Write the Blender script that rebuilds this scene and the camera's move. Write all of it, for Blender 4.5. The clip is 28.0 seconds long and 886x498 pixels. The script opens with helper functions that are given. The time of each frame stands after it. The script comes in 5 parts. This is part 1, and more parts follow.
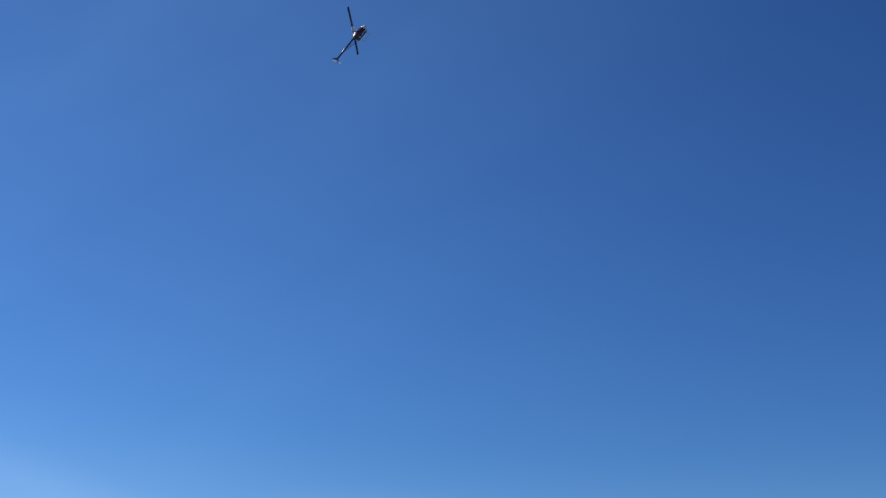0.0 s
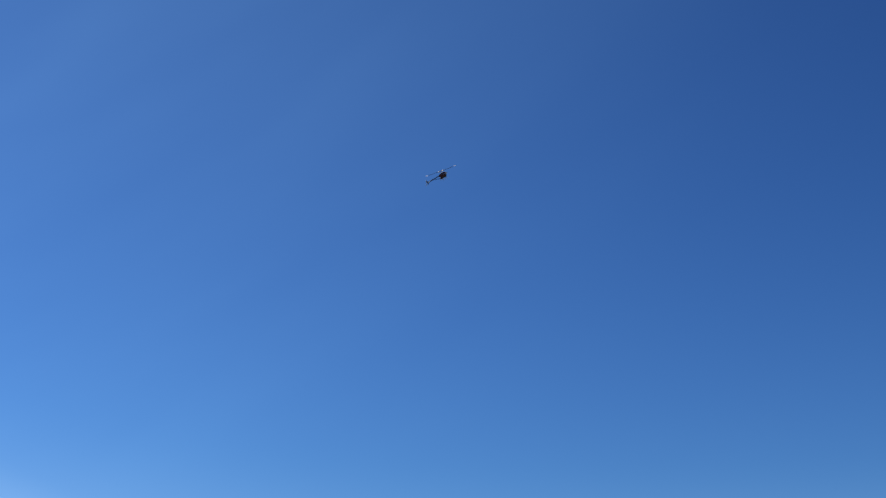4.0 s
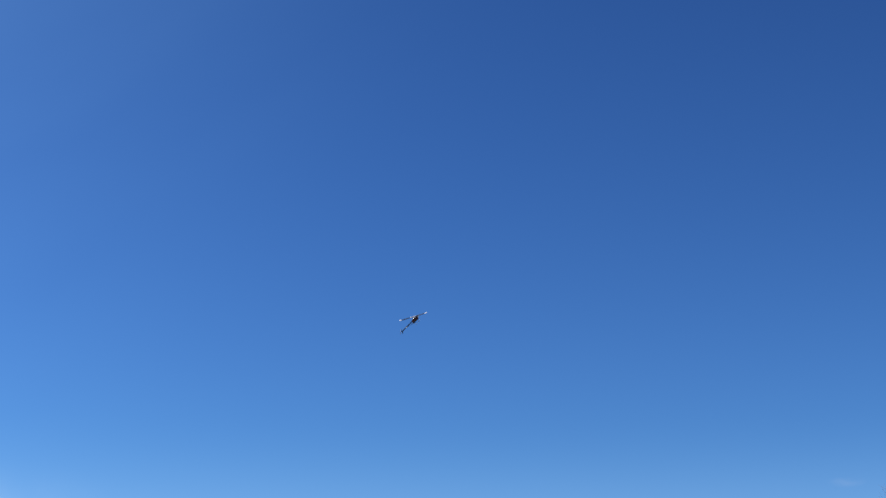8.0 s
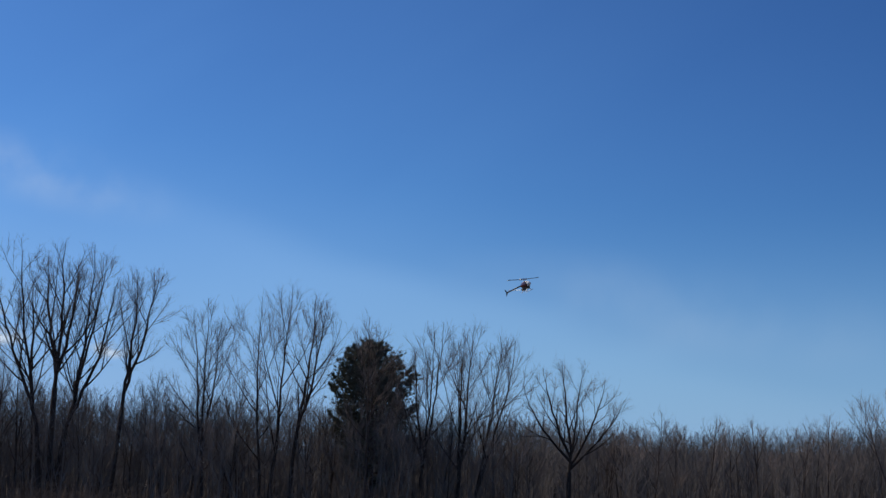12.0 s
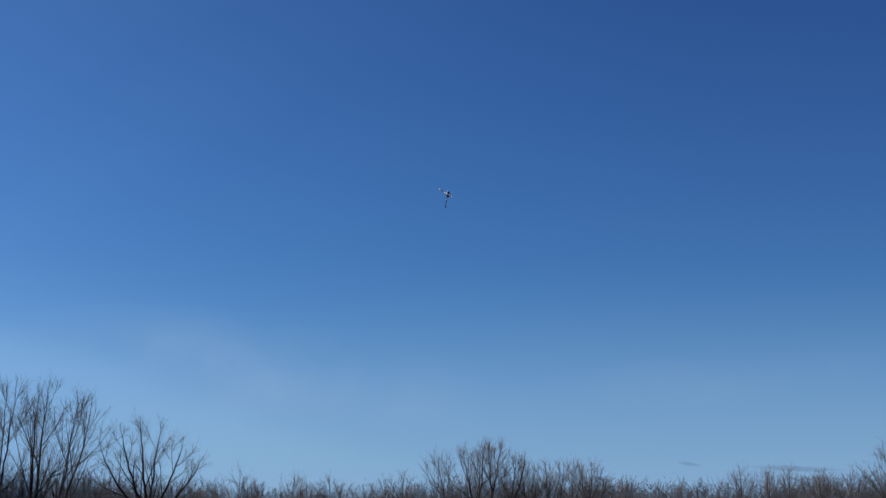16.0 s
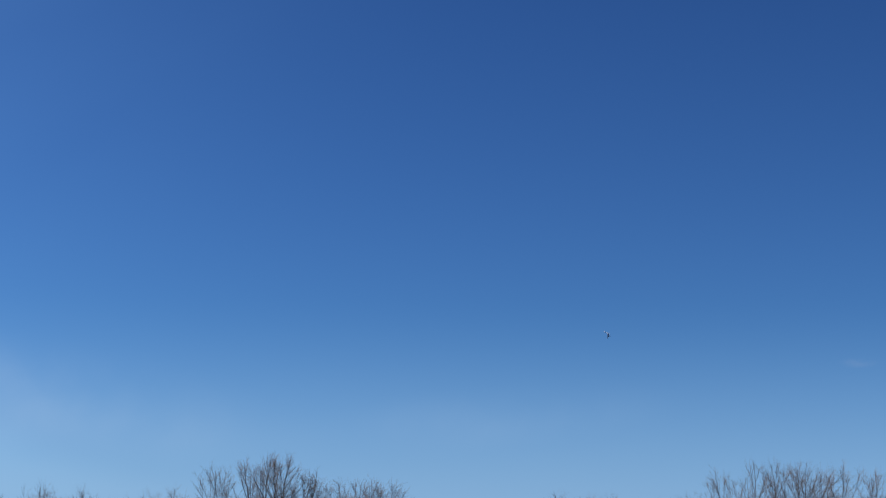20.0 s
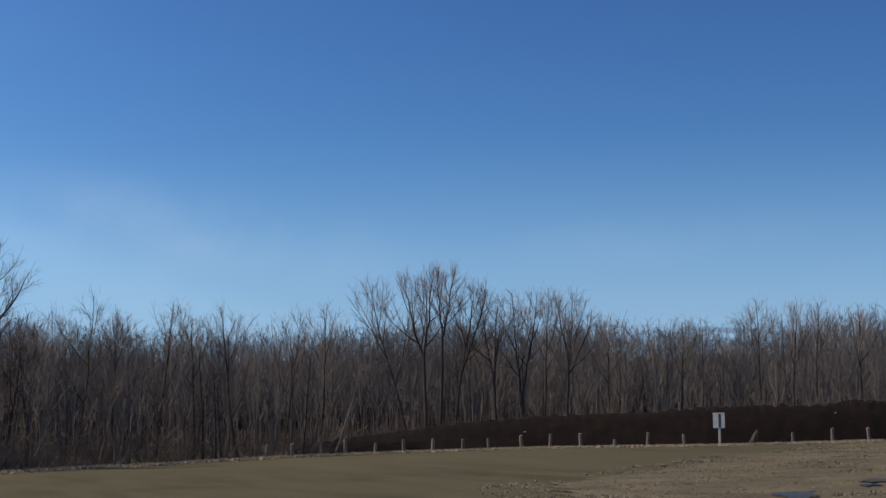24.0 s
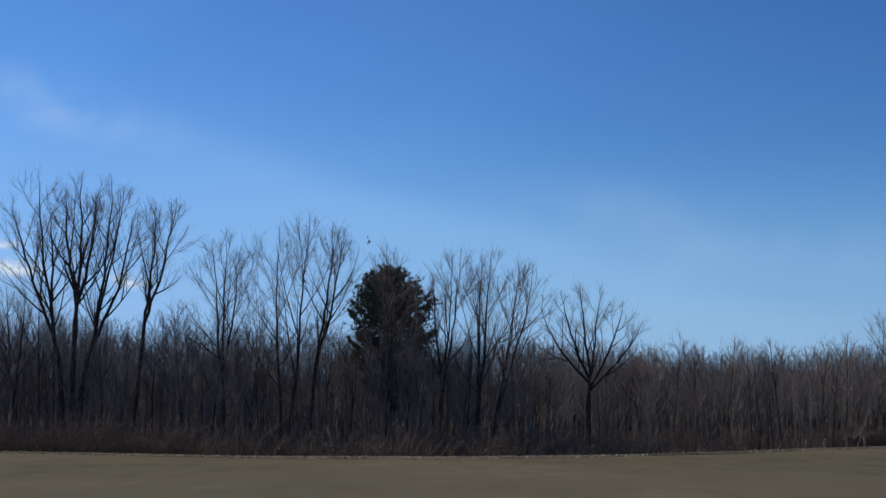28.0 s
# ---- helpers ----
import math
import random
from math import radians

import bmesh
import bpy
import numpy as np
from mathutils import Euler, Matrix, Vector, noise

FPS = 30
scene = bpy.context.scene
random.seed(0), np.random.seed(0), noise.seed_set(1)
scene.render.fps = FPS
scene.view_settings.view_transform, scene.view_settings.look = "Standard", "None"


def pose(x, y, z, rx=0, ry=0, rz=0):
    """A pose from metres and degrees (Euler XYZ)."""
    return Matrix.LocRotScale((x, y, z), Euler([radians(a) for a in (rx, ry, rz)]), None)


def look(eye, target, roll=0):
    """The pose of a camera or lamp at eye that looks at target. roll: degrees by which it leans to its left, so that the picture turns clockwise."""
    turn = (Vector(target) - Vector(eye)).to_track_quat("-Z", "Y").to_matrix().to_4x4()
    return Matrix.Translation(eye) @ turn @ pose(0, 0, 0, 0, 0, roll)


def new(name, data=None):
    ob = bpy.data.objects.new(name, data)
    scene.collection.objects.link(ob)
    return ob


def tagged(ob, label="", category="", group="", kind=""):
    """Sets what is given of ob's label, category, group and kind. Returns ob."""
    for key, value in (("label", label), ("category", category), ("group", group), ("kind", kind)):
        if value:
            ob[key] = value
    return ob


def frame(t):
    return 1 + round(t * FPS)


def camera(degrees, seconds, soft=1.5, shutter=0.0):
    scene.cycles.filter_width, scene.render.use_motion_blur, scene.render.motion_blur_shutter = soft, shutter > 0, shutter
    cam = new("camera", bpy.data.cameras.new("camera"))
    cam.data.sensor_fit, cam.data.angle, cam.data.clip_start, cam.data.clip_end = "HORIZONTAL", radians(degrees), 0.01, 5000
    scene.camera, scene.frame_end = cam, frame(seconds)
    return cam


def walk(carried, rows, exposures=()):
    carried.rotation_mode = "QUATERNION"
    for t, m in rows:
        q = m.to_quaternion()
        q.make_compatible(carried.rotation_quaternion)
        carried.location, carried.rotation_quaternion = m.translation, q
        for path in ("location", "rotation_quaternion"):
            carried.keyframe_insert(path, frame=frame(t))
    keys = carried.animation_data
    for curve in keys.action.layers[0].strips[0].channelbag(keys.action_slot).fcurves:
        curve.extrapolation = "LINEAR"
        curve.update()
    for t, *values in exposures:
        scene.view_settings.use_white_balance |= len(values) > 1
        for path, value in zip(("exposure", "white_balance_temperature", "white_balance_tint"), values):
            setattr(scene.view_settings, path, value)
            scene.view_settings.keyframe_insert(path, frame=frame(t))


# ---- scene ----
# the clip's camera opens and closes a little on the way: seconds, stops
EXPOSURE = ((0, -0.08, 6500, 10), (2, -0.08, 6500, 10), (3, -0.15, 6500, 10), (3.5, -0.1, 6500, 10), (5.5, 0.26, 6500, 10), (6.2, 0.3, 6500, 10), (7, 0.22, 6500, 10), (8, 0.28, 6500, 10), (9, 0.18, 6500, 10), (10.8, 0.16, 6500, 10), (11.4, 0.05, 6500, 10), (12, -0.28, 6500, 10), (13.5, -0.3, 6500, 10), (19.5, -0.25, 6500, 10), (20.3, -0.05, 6500, 10), (22.8, 0.14, 6800, 10), (23.2, 0.12, 7000, 10), (24, -0.01, 7100, 10), (24.6, -0.24, 6700, 10), (26, -0.25, 6500, 10), (27, -0.26, 6500, 10), (28, -0.12, 6500, 10))
cam = camera(29.47, 28.0, soft=1.4)
walk(cam, [
# path rows
    (0, look((0.00, 0.00, 1.6), (12.49, 94.86, 30.67), 0.00)),
    (0.5, look((0.00, 0.00, 1.6), (8.09, 94.35, 33.74), 0.00)),
    (1, look((0.00, 0.00, 1.6), (7.46, 95.77, 29.39), 0.00)),
    (1.4, look((0.00, 0.00, 1.6), (7.46, 96.35, 27.32), 0.63)),
    (2, look((0.00, 0.00, 1.6), (7.22, 95.18, 31.42), 0.00)),
    (2.5, look((0.00, 0.00, 1.6), (6.22, 95.72, 29.86), 0.00)),
    (2.8, look((0.00, 0.00, 1.6), (7.61, 95.84, 29.11), 0.00)),
    (3, look((0.00, 0.00, 1.6), (10.35, 95.27, 30.17), 0.00)),
    (3.5, look((0.00, 0.00, 1.6), (11.64, 94.82, 31.17), 0.00)),
    (4.5, look((0.00, 0.00, 1.6), (20.63, 93.06, 31.84), 0.00)),
    (5.5, look((0.00, 0.00, 1.6), (30.34, 90.69, 30.84), 0.00)),
    (6, look((0.00, 0.00, 1.6), (32.18, 90.37, 29.83), 0.00)),
    (6.5, look((0.00, 0.00, 1.6), (33.42, 90.33, 28.49), 0.00)),
    (7, look((0.00, 0.00, 1.6), (34.34, 89.47, 30.17), 0.00)),
    (7.5, look((0.00, 0.00, 1.6), (35.82, 88.67, 30.84), 0.00)),
    (8, look((0.00, 0.00, 1.6), (37.08, 88.64, 29.33), 0.00)),
    (8.4, look((0.00, 0.00, 1.6), (37.46, 88.68, 28.66), 0.00)),
    (8.8, look((0.00, 0.00, 1.6), (36.94, 89.63, 26.13), 0.00)),
    (9, look((0.00, 0.00, 1.6), (37.02, 89.82, 25.32), 0.00)),
    (9.3, look((0.00, 0.00, 1.6), (37.10, 90.01, 24.44), 0.00)),
    (9.5, look((0.00, 0.00, 1.6), (36.72, 89.97, 25.20), 0.00)),
    (10, look((0.00, 0.00, 1.6), (30.89, 91.80, 26.47), 0.00)),
    (10.5, look((0.00, 0.00, 1.6), (24.69, 93.43, 27.31), 0.50)),
    (11, look((-0.00, -0.01, 1.6), (18.11, 94.98, 27.09), 1.26)),
    (11.5, look((0.01, 0.02, 1.6), (-1.34, 97.79, 22.54), -0.21)),
    (12, look((-0.00, -0.01, 1.6), (0.95, 98.84, 16.73), 0.88)),
    (12.5, look((0.01, 0.03, 1.6), (12.70, 98.23, 15.57), -0.89)),
    (13, look((0.01, 0.03, 1.6), (16.69, 97.16, 18.50), -0.70)),
    (13.5, look((-0.00, -0.01, 1.6), (21.75, 96.16, 18.25), 0.92)),
    (15.5, look((0.02, 0.09, 1.6), (24.76, 95.27, 19.77), -0.68)),
    (16, look((0.01, 0.04, 1.6), (25.20, 95.03, 20.13), -0.16)),
    (16.5, look((0.01, 0.05, 1.6), (25.84, 94.79, 20.51), 0.09)),
    (17, look((-0.00, -0.01, 1.6), (26.36, 94.54, 20.69), 0.17)),
    (17.5, look((-0.01, -0.03, 1.6), (27.65, 94.20, 20.50), 0.06)),
    (18, look((0.00, 0.02, 1.6), (29.68, 93.69, 20.17), -0.31)),
    (18.5, look((-0.00, -0.01, 1.6), (31.71, 92.95, 20.41), 1.18)),
    (19, look((-0.01, -0.02, 1.6), (32.92, 92.55, 20.20), 1.41)),
    (19.5, look((0.00, 0.01, 1.6), (34.60, 92.05, 19.81), 1.10)),
    (19.6, look((0.73, 2.91, 1.6), (35.72, 94.73, 20.15), 1.04)),
    (19.8, look((2.59, 10.38, 1.6), (38.61, 101.59, 21.18), 0.93)),
    (20, look((4.40, 17.66, 1.6), (41.55, 108.16, 22.32), 0.81)),
    (20.5, look((6.24, 25.03, 1.6), (46.11, 113.20, 26.83), 0.70)),
    (21.5, look((7.16, 28.70, 1.6), (47.09, 116.42, 28.25), 0.90)),
    (22.5, look((7.84, 31.44, 1.6), (45.77, 120.02, 28.37), 1.00)),
    (22.9, look((8.04, 32.24, 1.6), (45.15, 122.09, 25.03), 1.30)),
    (23, look((8.18, 32.81, 1.6), (45.13, 123.33, 22.57), 1.08)),
    (23.5, look((8.34, 33.43, 1.6), (41.19, 126.71, 16.40), 0.07)),
    (23.7, look((8.31, 33.32, 1.6), (39.43, 127.52, 14.13), -0.50)),
    (24, look((8.18, 32.81, 1.6), (37.80, 127.73, 12.19), -0.59)),
    (24.1, look((7.33, 29.40, 1.6), (36.64, 124.26, 13.55), -0.60)),
    (24.2, look((6.44, 25.81, 1.6), (34.64, 120.80, 15.08), -0.70)),
    (24.3, look((5.52, 22.12, 1.6), (31.88, 117.40, 16.70), -0.75)),
    (24.4, look((4.60, 18.44, 1.6), (29.04, 113.97, 18.19), -0.80)),
    (24.5, look((3.64, 14.58, 1.6), (26.07, 110.48, 18.93), -0.83)),
    (24.7, look((3.14, 12.61, 1.6), (22.02, 109.26, 19.03), -0.51)),
    (25, look((2.88, 11.54, 1.6), (16.42, 108.99, 19.48), -0.02)),
    (25.5, look((2.89, 11.57, 1.6), (13.75, 109.19, 20.40), -0.64)),
    (26, look((2.86, 11.49, 1.6), (10.82, 109.25, 21.09), -1.00)),
    (26.5, look((2.73, 10.94, 1.6), (7.88, 109.06, 20.22), -0.73)),
    (27, look((0.60, 2.42, 1.6), (4.57, 101.36, 15.62), -0.43)),
    (27.5, look((-0.01, -0.05, 1.6), (1.35, 99.17, 13.98), -0.59)),
    (28, look((-0.04, -0.15, 1.6), (-0.01, 99.27, 12.29), -0.11)),
], EXPOSURE)  # path end

# ---- sky and sun ----
SUN_AZ, SUN_EL = -62.0, 42.0            # degrees to the left of +y, and above the horizon
scene.view_settings.exposure = 0.0


def toward(az, el):
    return Vector((math.sin(radians(az)) * math.cos(radians(el)), math.cos(radians(az)) * math.cos(radians(el)), math.sin(radians(el))))


world = bpy.data.worlds.new("sky")
scene.world = world
world.use_nodes = True
wn, wl = world.node_tree.nodes, world.node_tree.links
wn.clear()
w_out, w_bg, w_sky = wn.new("ShaderNodeOutputWorld"), wn.new("ShaderNodeBackground"), wn.new("ShaderNodeTexSky")
w_sky.sky_type, w_sky.sun_disc = "NISHITA", False
w_sky.sun_elevation, w_sky.sun_rotation = radians(SUN_EL), radians(SUN_AZ)
w_sky.altitude, w_sky.air_density, w_sky.dust_density, w_sky.ozone_density = 200, 1.0, 0.25, 2.4
w_bg.inputs["Strength"].default_value = 0.13
w_dim, w_gam, w_mul = wn.new("ShaderNodeVectorMath"), wn.new("ShaderNodeGamma"), wn.new("ShaderNodeVectorMath")
w_dim.operation, w_mul.operation = "SCALE", "MULTIPLY"
w_dim.inputs["Scale"].default_value = 0.36
w_gam.inputs["Gamma"].default_value = 1.6
w_mul.inputs[1].default_value = (0.64, 0.97, 1.32)
# pale winter haze low over the horizon
w_tc, w_sep, w_low, w_haze = wn.new("ShaderNodeTexCoord"), wn.new("ShaderNodeSeparateXYZ"), wn.new("ShaderNodeMapRange"), wn.new("ShaderNodeMix")
w_low.interpolation_type = "SMOOTHSTEP"
w_low.inputs["From Min"].default_value, w_low.inputs["From Max"].default_value = 0.18, -0.02
w_low.inputs["To Min"].default_value, w_low.inputs["To Max"].default_value = 0.0, 0.8
w_haze.data_type = "RGBA"
w_haze.inputs["B"].default_value = (2.4, 3.85, 6.8, 1)
wl.new(w_sky.outputs[0], w_dim.inputs[0])
wl.new(w_dim.outputs[0], w_gam.inputs["Color"])
wl.new(w_gam.outputs[0], w_mul.inputs[0])
wl.new(w_tc.outputs["Generated"], w_sep.inputs[0])
# the haze stands higher on the side of the sun
w_tall, w_add = wn.new("ShaderNodeMapRange"), wn.new("ShaderNodeMath")
w_tall.interpolation_type = "SMOOTHSTEP"
w_tall.inputs["From Min"].default_value, w_tall.inputs["From Max"].default_value = -0.35, 0.2
w_tall.inputs["To Min"].default_value, w_tall.inputs["To Max"].default_value = -0.06, 0.0
w_add.operation = "ADD"
wl.new(w_sep.outputs["X"], w_tall.inputs["Value"])
wl.new(w_sep.outputs["Z"], w_add.inputs[0])
wl.new(w_tall.outputs[0], w_add.inputs[1])
wl.new(w_add.outputs[0], w_low.inputs["Value"])
# the whitish glow round the sun, and faint streaks of cirrus in it
w_dot, w_near, w_glow, w_sum = wn.new("ShaderNodeVectorMath"), wn.new("ShaderNodeMapRange"), wn.new("ShaderNodeVectorMath"), wn.new("ShaderNodeVectorMath")
w_dot.operation, w_glow.operation, w_sum.operation = "DOT_PRODUCT", "SCALE", "ADD"
w_dot.inputs[1].default_value = toward(SUN_AZ, SUN_EL)
w_near.interpolation_type = "SMOOTHSTEP"
w_near.inputs["From Min"].default_value, w_near.inputs["From Max"].default_value = 0.25, 0.95
w_near.inputs["To Min"].default_value, w_near.inputs["To Max"].default_value = 0.0, 1.4
w_turn, w_map, w_cir, w_str, w_mod = wn.new("ShaderNodeMapping"), wn.new("ShaderNodeMapping"), wn.new("ShaderNodeTexNoise"), wn.new("ShaderNodeMapRange"), wn.new("ShaderNodeMath")
w_turn.inputs["Rotation"].default_value = (0, radians(32), 0)
w_map.inputs["Scale"].default_value = (1.6, 1.6, 6.5)
w_cir.inputs["Scale"].default_value, w_cir.inputs["Detail"].default_value = 1.6, 3
w_str.inputs["From Min"].default_value, w_str.inputs["From Max"].default_value = 0.35, 0.7
w_str.inputs["To Min"].default_value, w_str.inputs["To Max"].default_value = 0.75, 1.35
w_mod.operation = "MULTIPLY"
wl.new(w_tc.outputs["Generated"], w_dot.inputs[0])
wl.new(w_dot.outputs["Value"], w_near.inputs["Value"])
wl.new(w_tc.outputs["Generated"], w_turn.inputs["Vector"])
wl.new(w_turn.outputs[0], w_map.inputs["Vector"])
wl.new(w_map.outputs[0], w_cir.inputs["Vector"])
wl.new(w_cir.outputs[0], w_str.inputs["Value"])
wl.new(w_near.outputs[0], w_mod.inputs[0])
wl.new(w_str.outputs[0], w_mod.inputs[1])
w_glow.inputs[0].default_value = (0.29, 0.57, 0.77)
wl.new(w_mod.outputs[0], w_glow.inputs["Scale"])
wl.new(w_low.outputs[0], w_haze.inputs["Factor"])
wl.new(w_mul.outputs[0], w_sum.inputs[0])
wl.new(w_glow.outputs[0], w_sum.inputs[1])
# one long wisp of cirrus that sinks to the right, sharper along its upper rim
def w_step(source, lo, hi):
    r = wn.new("ShaderNodeMapRange")
    r.interpolation_type = "SMOOTHSTEP"
    r.inputs["From Min"].default_value, r.inputs["From Max"].default_value = lo, hi
    wl.new(source, r.inputs["Value"])
    return r.outputs[0]


def w_times(a, b):
    r = wn.new("ShaderNodeMath")
    r.operation = "MULTIPLY"
    wl.new(a, r.inputs[0])
    wl.new(b, r.inputs[1])
    return r.outputs[0]


w_rim, w_wisp, w_both = wn.new("ShaderNodeVectorMath"), wn.new("ShaderNodeVectorMath"), wn.new("ShaderNodeVectorMath")
w_rim.operation, w_wisp.operation, w_both.operation = "DOT_PRODUCT", "SCALE", "ADD"
w_rim.inputs[1].default_value = toward(8.2, 4.5).cross(toward(-10.5, 9.9)).normalized()
wl.new(w_tc.outputs["Generated"], w_rim.inputs[0])
w_rag = wn.new("ShaderNodeMath")
w_rag.operation = "MULTIPLY_ADD"
w_rag.inputs[1].default_value = 0.045
wl.new(w_cir.outputs[0], w_rag.inputs[0])
wl.new(w_rim.outputs["Value"], w_rag.inputs[2])
w_band = w_times(w_step(w_rag.outputs[0], 0.046, 0.02), w_step(w_rag.outputs[0], -0.045, 0.018))
w_band = w_times(w_band, w_times(w_step(w_sep.outputs["X"], -0.26, -0.02), w_step(w_sep.outputs["X"], 0.34, 0.1)))
w_wisp.inputs[0].default_value = (0.42, 0.5, 0.46)
wl.new(w_band, w_wisp.inputs["Scale"])
wl.new(w_sum.outputs[0], w_both.inputs[0])
wl.new(w_wisp.outputs[0], w_both.inputs[1])
wl.new(w_both.outputs[0], w_haze.inputs["A"])
wl.new(w_haze.outputs["Result"], w_bg.inputs["Color"])
wl.new(w_bg.outputs[0], w_out.inputs["Surface"])

sun = new("sun", bpy.data.lights.new("sun", "SUN"))
sun.data.energy, sun.data.angle, sun.data.color = 4.0, radians(0.53), (1.0, 0.92, 0.8)
sun.matrix_world = look(toward(SUN_AZ, SUN_EL) * 300, (0, 0, 0))


# ---- materials ----
def material(name, colour, dark=None, rough=0.8, scale=3.0, metal=0.0, bump=0.0, fine=8.0, per_object=0.0, coat=0.0, stretch=(1, 1, 1)):
    """Two scales of noise between two colours, with relief."""
    m = bpy.data.materials.new(name)
    m.use_nodes = True
    n, l = m.node_tree.nodes, m.node_tree.links
    b = n["Principled BSDF"]
    b.inputs["Roughness"].default_value, b.inputs["Metallic"].default_value = rough, metal
    b.inputs["Coat Weight"].default_value = coat
    if rough > 0.9:
        b.inputs["Specular IOR Level"].default_value = 0.1
    dark = dark or tuple(c * 0.6 for c in colour)
    tc, mp = n.new("ShaderNodeTexCoord"), n.new("ShaderNodeMapping")
    mp.inputs["Scale"].default_value = stretch
    l.new(tc.outputs["Object"], mp.inputs["Vector"])
    big, small = n.new("ShaderNodeTexNoise"), n.new("ShaderNodeTexNoise")
    big.inputs["Scale"].default_value, small.inputs["Scale"].default_value = scale, scale * fine
    big.inputs["Detail"].default_value = small.inputs["Detail"].default_value = 4
    for t in (big, small):
        l.new(mp.outputs[0], t.inputs["Vector"])
    mean = n.new("ShaderNodeMath")
    mean.operation = "MULTIPLY_ADD"
    mean.inputs[1].default_value = 0.5
    half = n.new("ShaderNodeMath")
    half.operation = "MULTIPLY"
    half.inputs[1].default_value = 0.5
    l.new(small.outputs[0], half.inputs[0])
    l.new(big.outputs[0], mean.inputs[0])
    l.new(half.outputs[0], mean.inputs[2])
    ramp = n.new("ShaderNodeValToRGB")
    ramp.color_ramp.elements[0].position, ramp.color_ramp.elements[1].position = 0.36, 0.64
    ramp.color_ramp.elements[0].color, ramp.color_ramp.elements[1].color = (*dark, 1), (*colour, 1)
    l.new(mean.outputs[0], ramp.inputs[0])
    out = ramp.outputs[0]
    if per_object:
        info, hsv, rng = n.new("ShaderNodeObjectInfo"), n.new("ShaderNodeHueSaturation"), n.new("ShaderNodeMapRange")
        rng.inputs["To Min"].default_value, rng.inputs["To Max"].default_value = 1 - per_object, 1 + per_object
        l.new(info.outputs["Random"], rng.inputs["Value"])
        l.new(rng.outputs[0], hsv.inputs["Value"])
        l.new(out, hsv.inputs["Color"])
        out = hsv.outputs[0]
    l.new(out, b.inputs["Base Color"])
    if bump:
        bp = n.new("ShaderNodeBump")
        bp.inputs["Strength"].default_value = bump
        l.new(mean.outputs[0], bp.inputs["Height"])
        l.new(bp.outputs[0], b.inputs["Normal"])
    return m


def island_material(name, colours, rough=0.9, scale=0.25, single=0.4):
    """Many joined pieces, each with a tone of its own."""
    m = bpy.data.materials.new(name)
    m.use_nodes = True
    n, l = m.node_tree.nodes, m.node_tree.links
    b = n["Principled BSDF"]
    b.inputs["Roughness"].default_value = rough
    b.inputs["Specular IOR Level"].default_value = 0.12
    geo, ramp = n.new("ShaderNodeNewGeometry"), n.new("ShaderNodeValToRGB")
    noise_t, tc, mix = n.new("ShaderNodeTexNoise"), n.new("ShaderNodeTexCoord"), n.new("ShaderNodeMath")
    noise_t.inputs["Scale"].default_value = scale
    l.new(tc.outputs["Object"], noise_t.inputs["Vector"])
    mix.operation = "MULTIPLY_ADD"
    mix.inputs[1].default_value = 1 - single
    l.new(noise_t.outputs[0], mix.inputs[0])
    part_m = n.new("ShaderNodeMath")
    part_m.operation = "MULTIPLY"
    part_m.inputs[1].default_value = single
    l.new(geo.outputs["Random Per Island"], part_m.inputs[0])
    l.new(part_m.outputs[0], mix.inputs[2])
    el = ramp.color_ramp.elements
    el[0].position, el[1].position = 0.2, 0.8
    el[0].color, el[1].color = (*colours[0], 1), (*colours[-1], 1)
    for i, c in enumerate(colours[1:-1], 1):
        e = el.new(0.2 + 0.6 * i / (len(colours) - 1))
        e.color = (*c, 1)
    l.new(mix.outputs[0], ramp.inputs[0])
    l.new(ramp.outputs[0], b.inputs["Base Color"])
    return m


bark_dark = material("bark_dark", (0.092, 0.069, 0.059), (0.042, 0.031, 0.027), 0.95, 1.5, bump=0.4, stretch=(3, 3, 0.6), per_object=0.2)
bark_grey = material("bark_grey", (0.1, 0.079, 0.071), (0.045, 0.035, 0.032), 0.95, 1.5, bump=0.4, stretch=(3, 3, 0.6), per_object=0.2)
bark_pale = material("bark_pale", (0.26, 0.22, 0.19), (0.11, 0.09, 0.078), 0.9, 2.0, bump=0.3, stretch=(3, 3, 0.6))
twig_mat = material("twig", (0.25, 0.198, 0.172), (0.14, 0.107, 0.092), 0.95, 0.6, per_object=0.2)
twig_grey = material("twig_grey", (0.33, 0.272, 0.245), (0.19, 0.152, 0.135), 0.95, 0.6, per_object=0.2)
woods_mat = island_material("woods_twigs", [(0.112, 0.096, 0.087), (0.17, 0.149, 0.137), (0.272, 0.243, 0.226)], scale=0.4, single=0.3)
brush_mat = island_material("brush_twigs", [(0.125, 0.09, 0.068), (0.175, 0.13, 0.102), (0.26, 0.205, 0.168)], scale=0.5, single=0.3)
needle_mat = island_material("pine_needles", [(0.083, 0.084, 0.059), (0.146, 0.148, 0.109), (0.245, 0.245, 0.19)], 0.7, 1.2)


# ---- geometry helpers ----
def polar(az, dist, z=0.0):
    return Vector((math.sin(radians(az)) * dist, math.cos(radians(az)) * dist, z))


EDGE = ((-60, 150), (-25, 126), (-15, 118), (-7, 108), (0, 104), (6, 107), (10, 114), (14, 122), (19, 125), (23, 125), (27, 127), (32, 132), (70, 150))
RISE = ((-60, 0.5), (-20, 0.3), (-14, 0.2), (-7, 0.03), (0, 0.0), (6, 0.02), (10, 0.12), (14, 0.3), (19, 0.5), (23, 0.52), (27, 0.66), (70, 0.8))


def edge(az):
    return float(np.interp(az, [e[0] for e in EDGE], [e[1] for e in EDGE]))


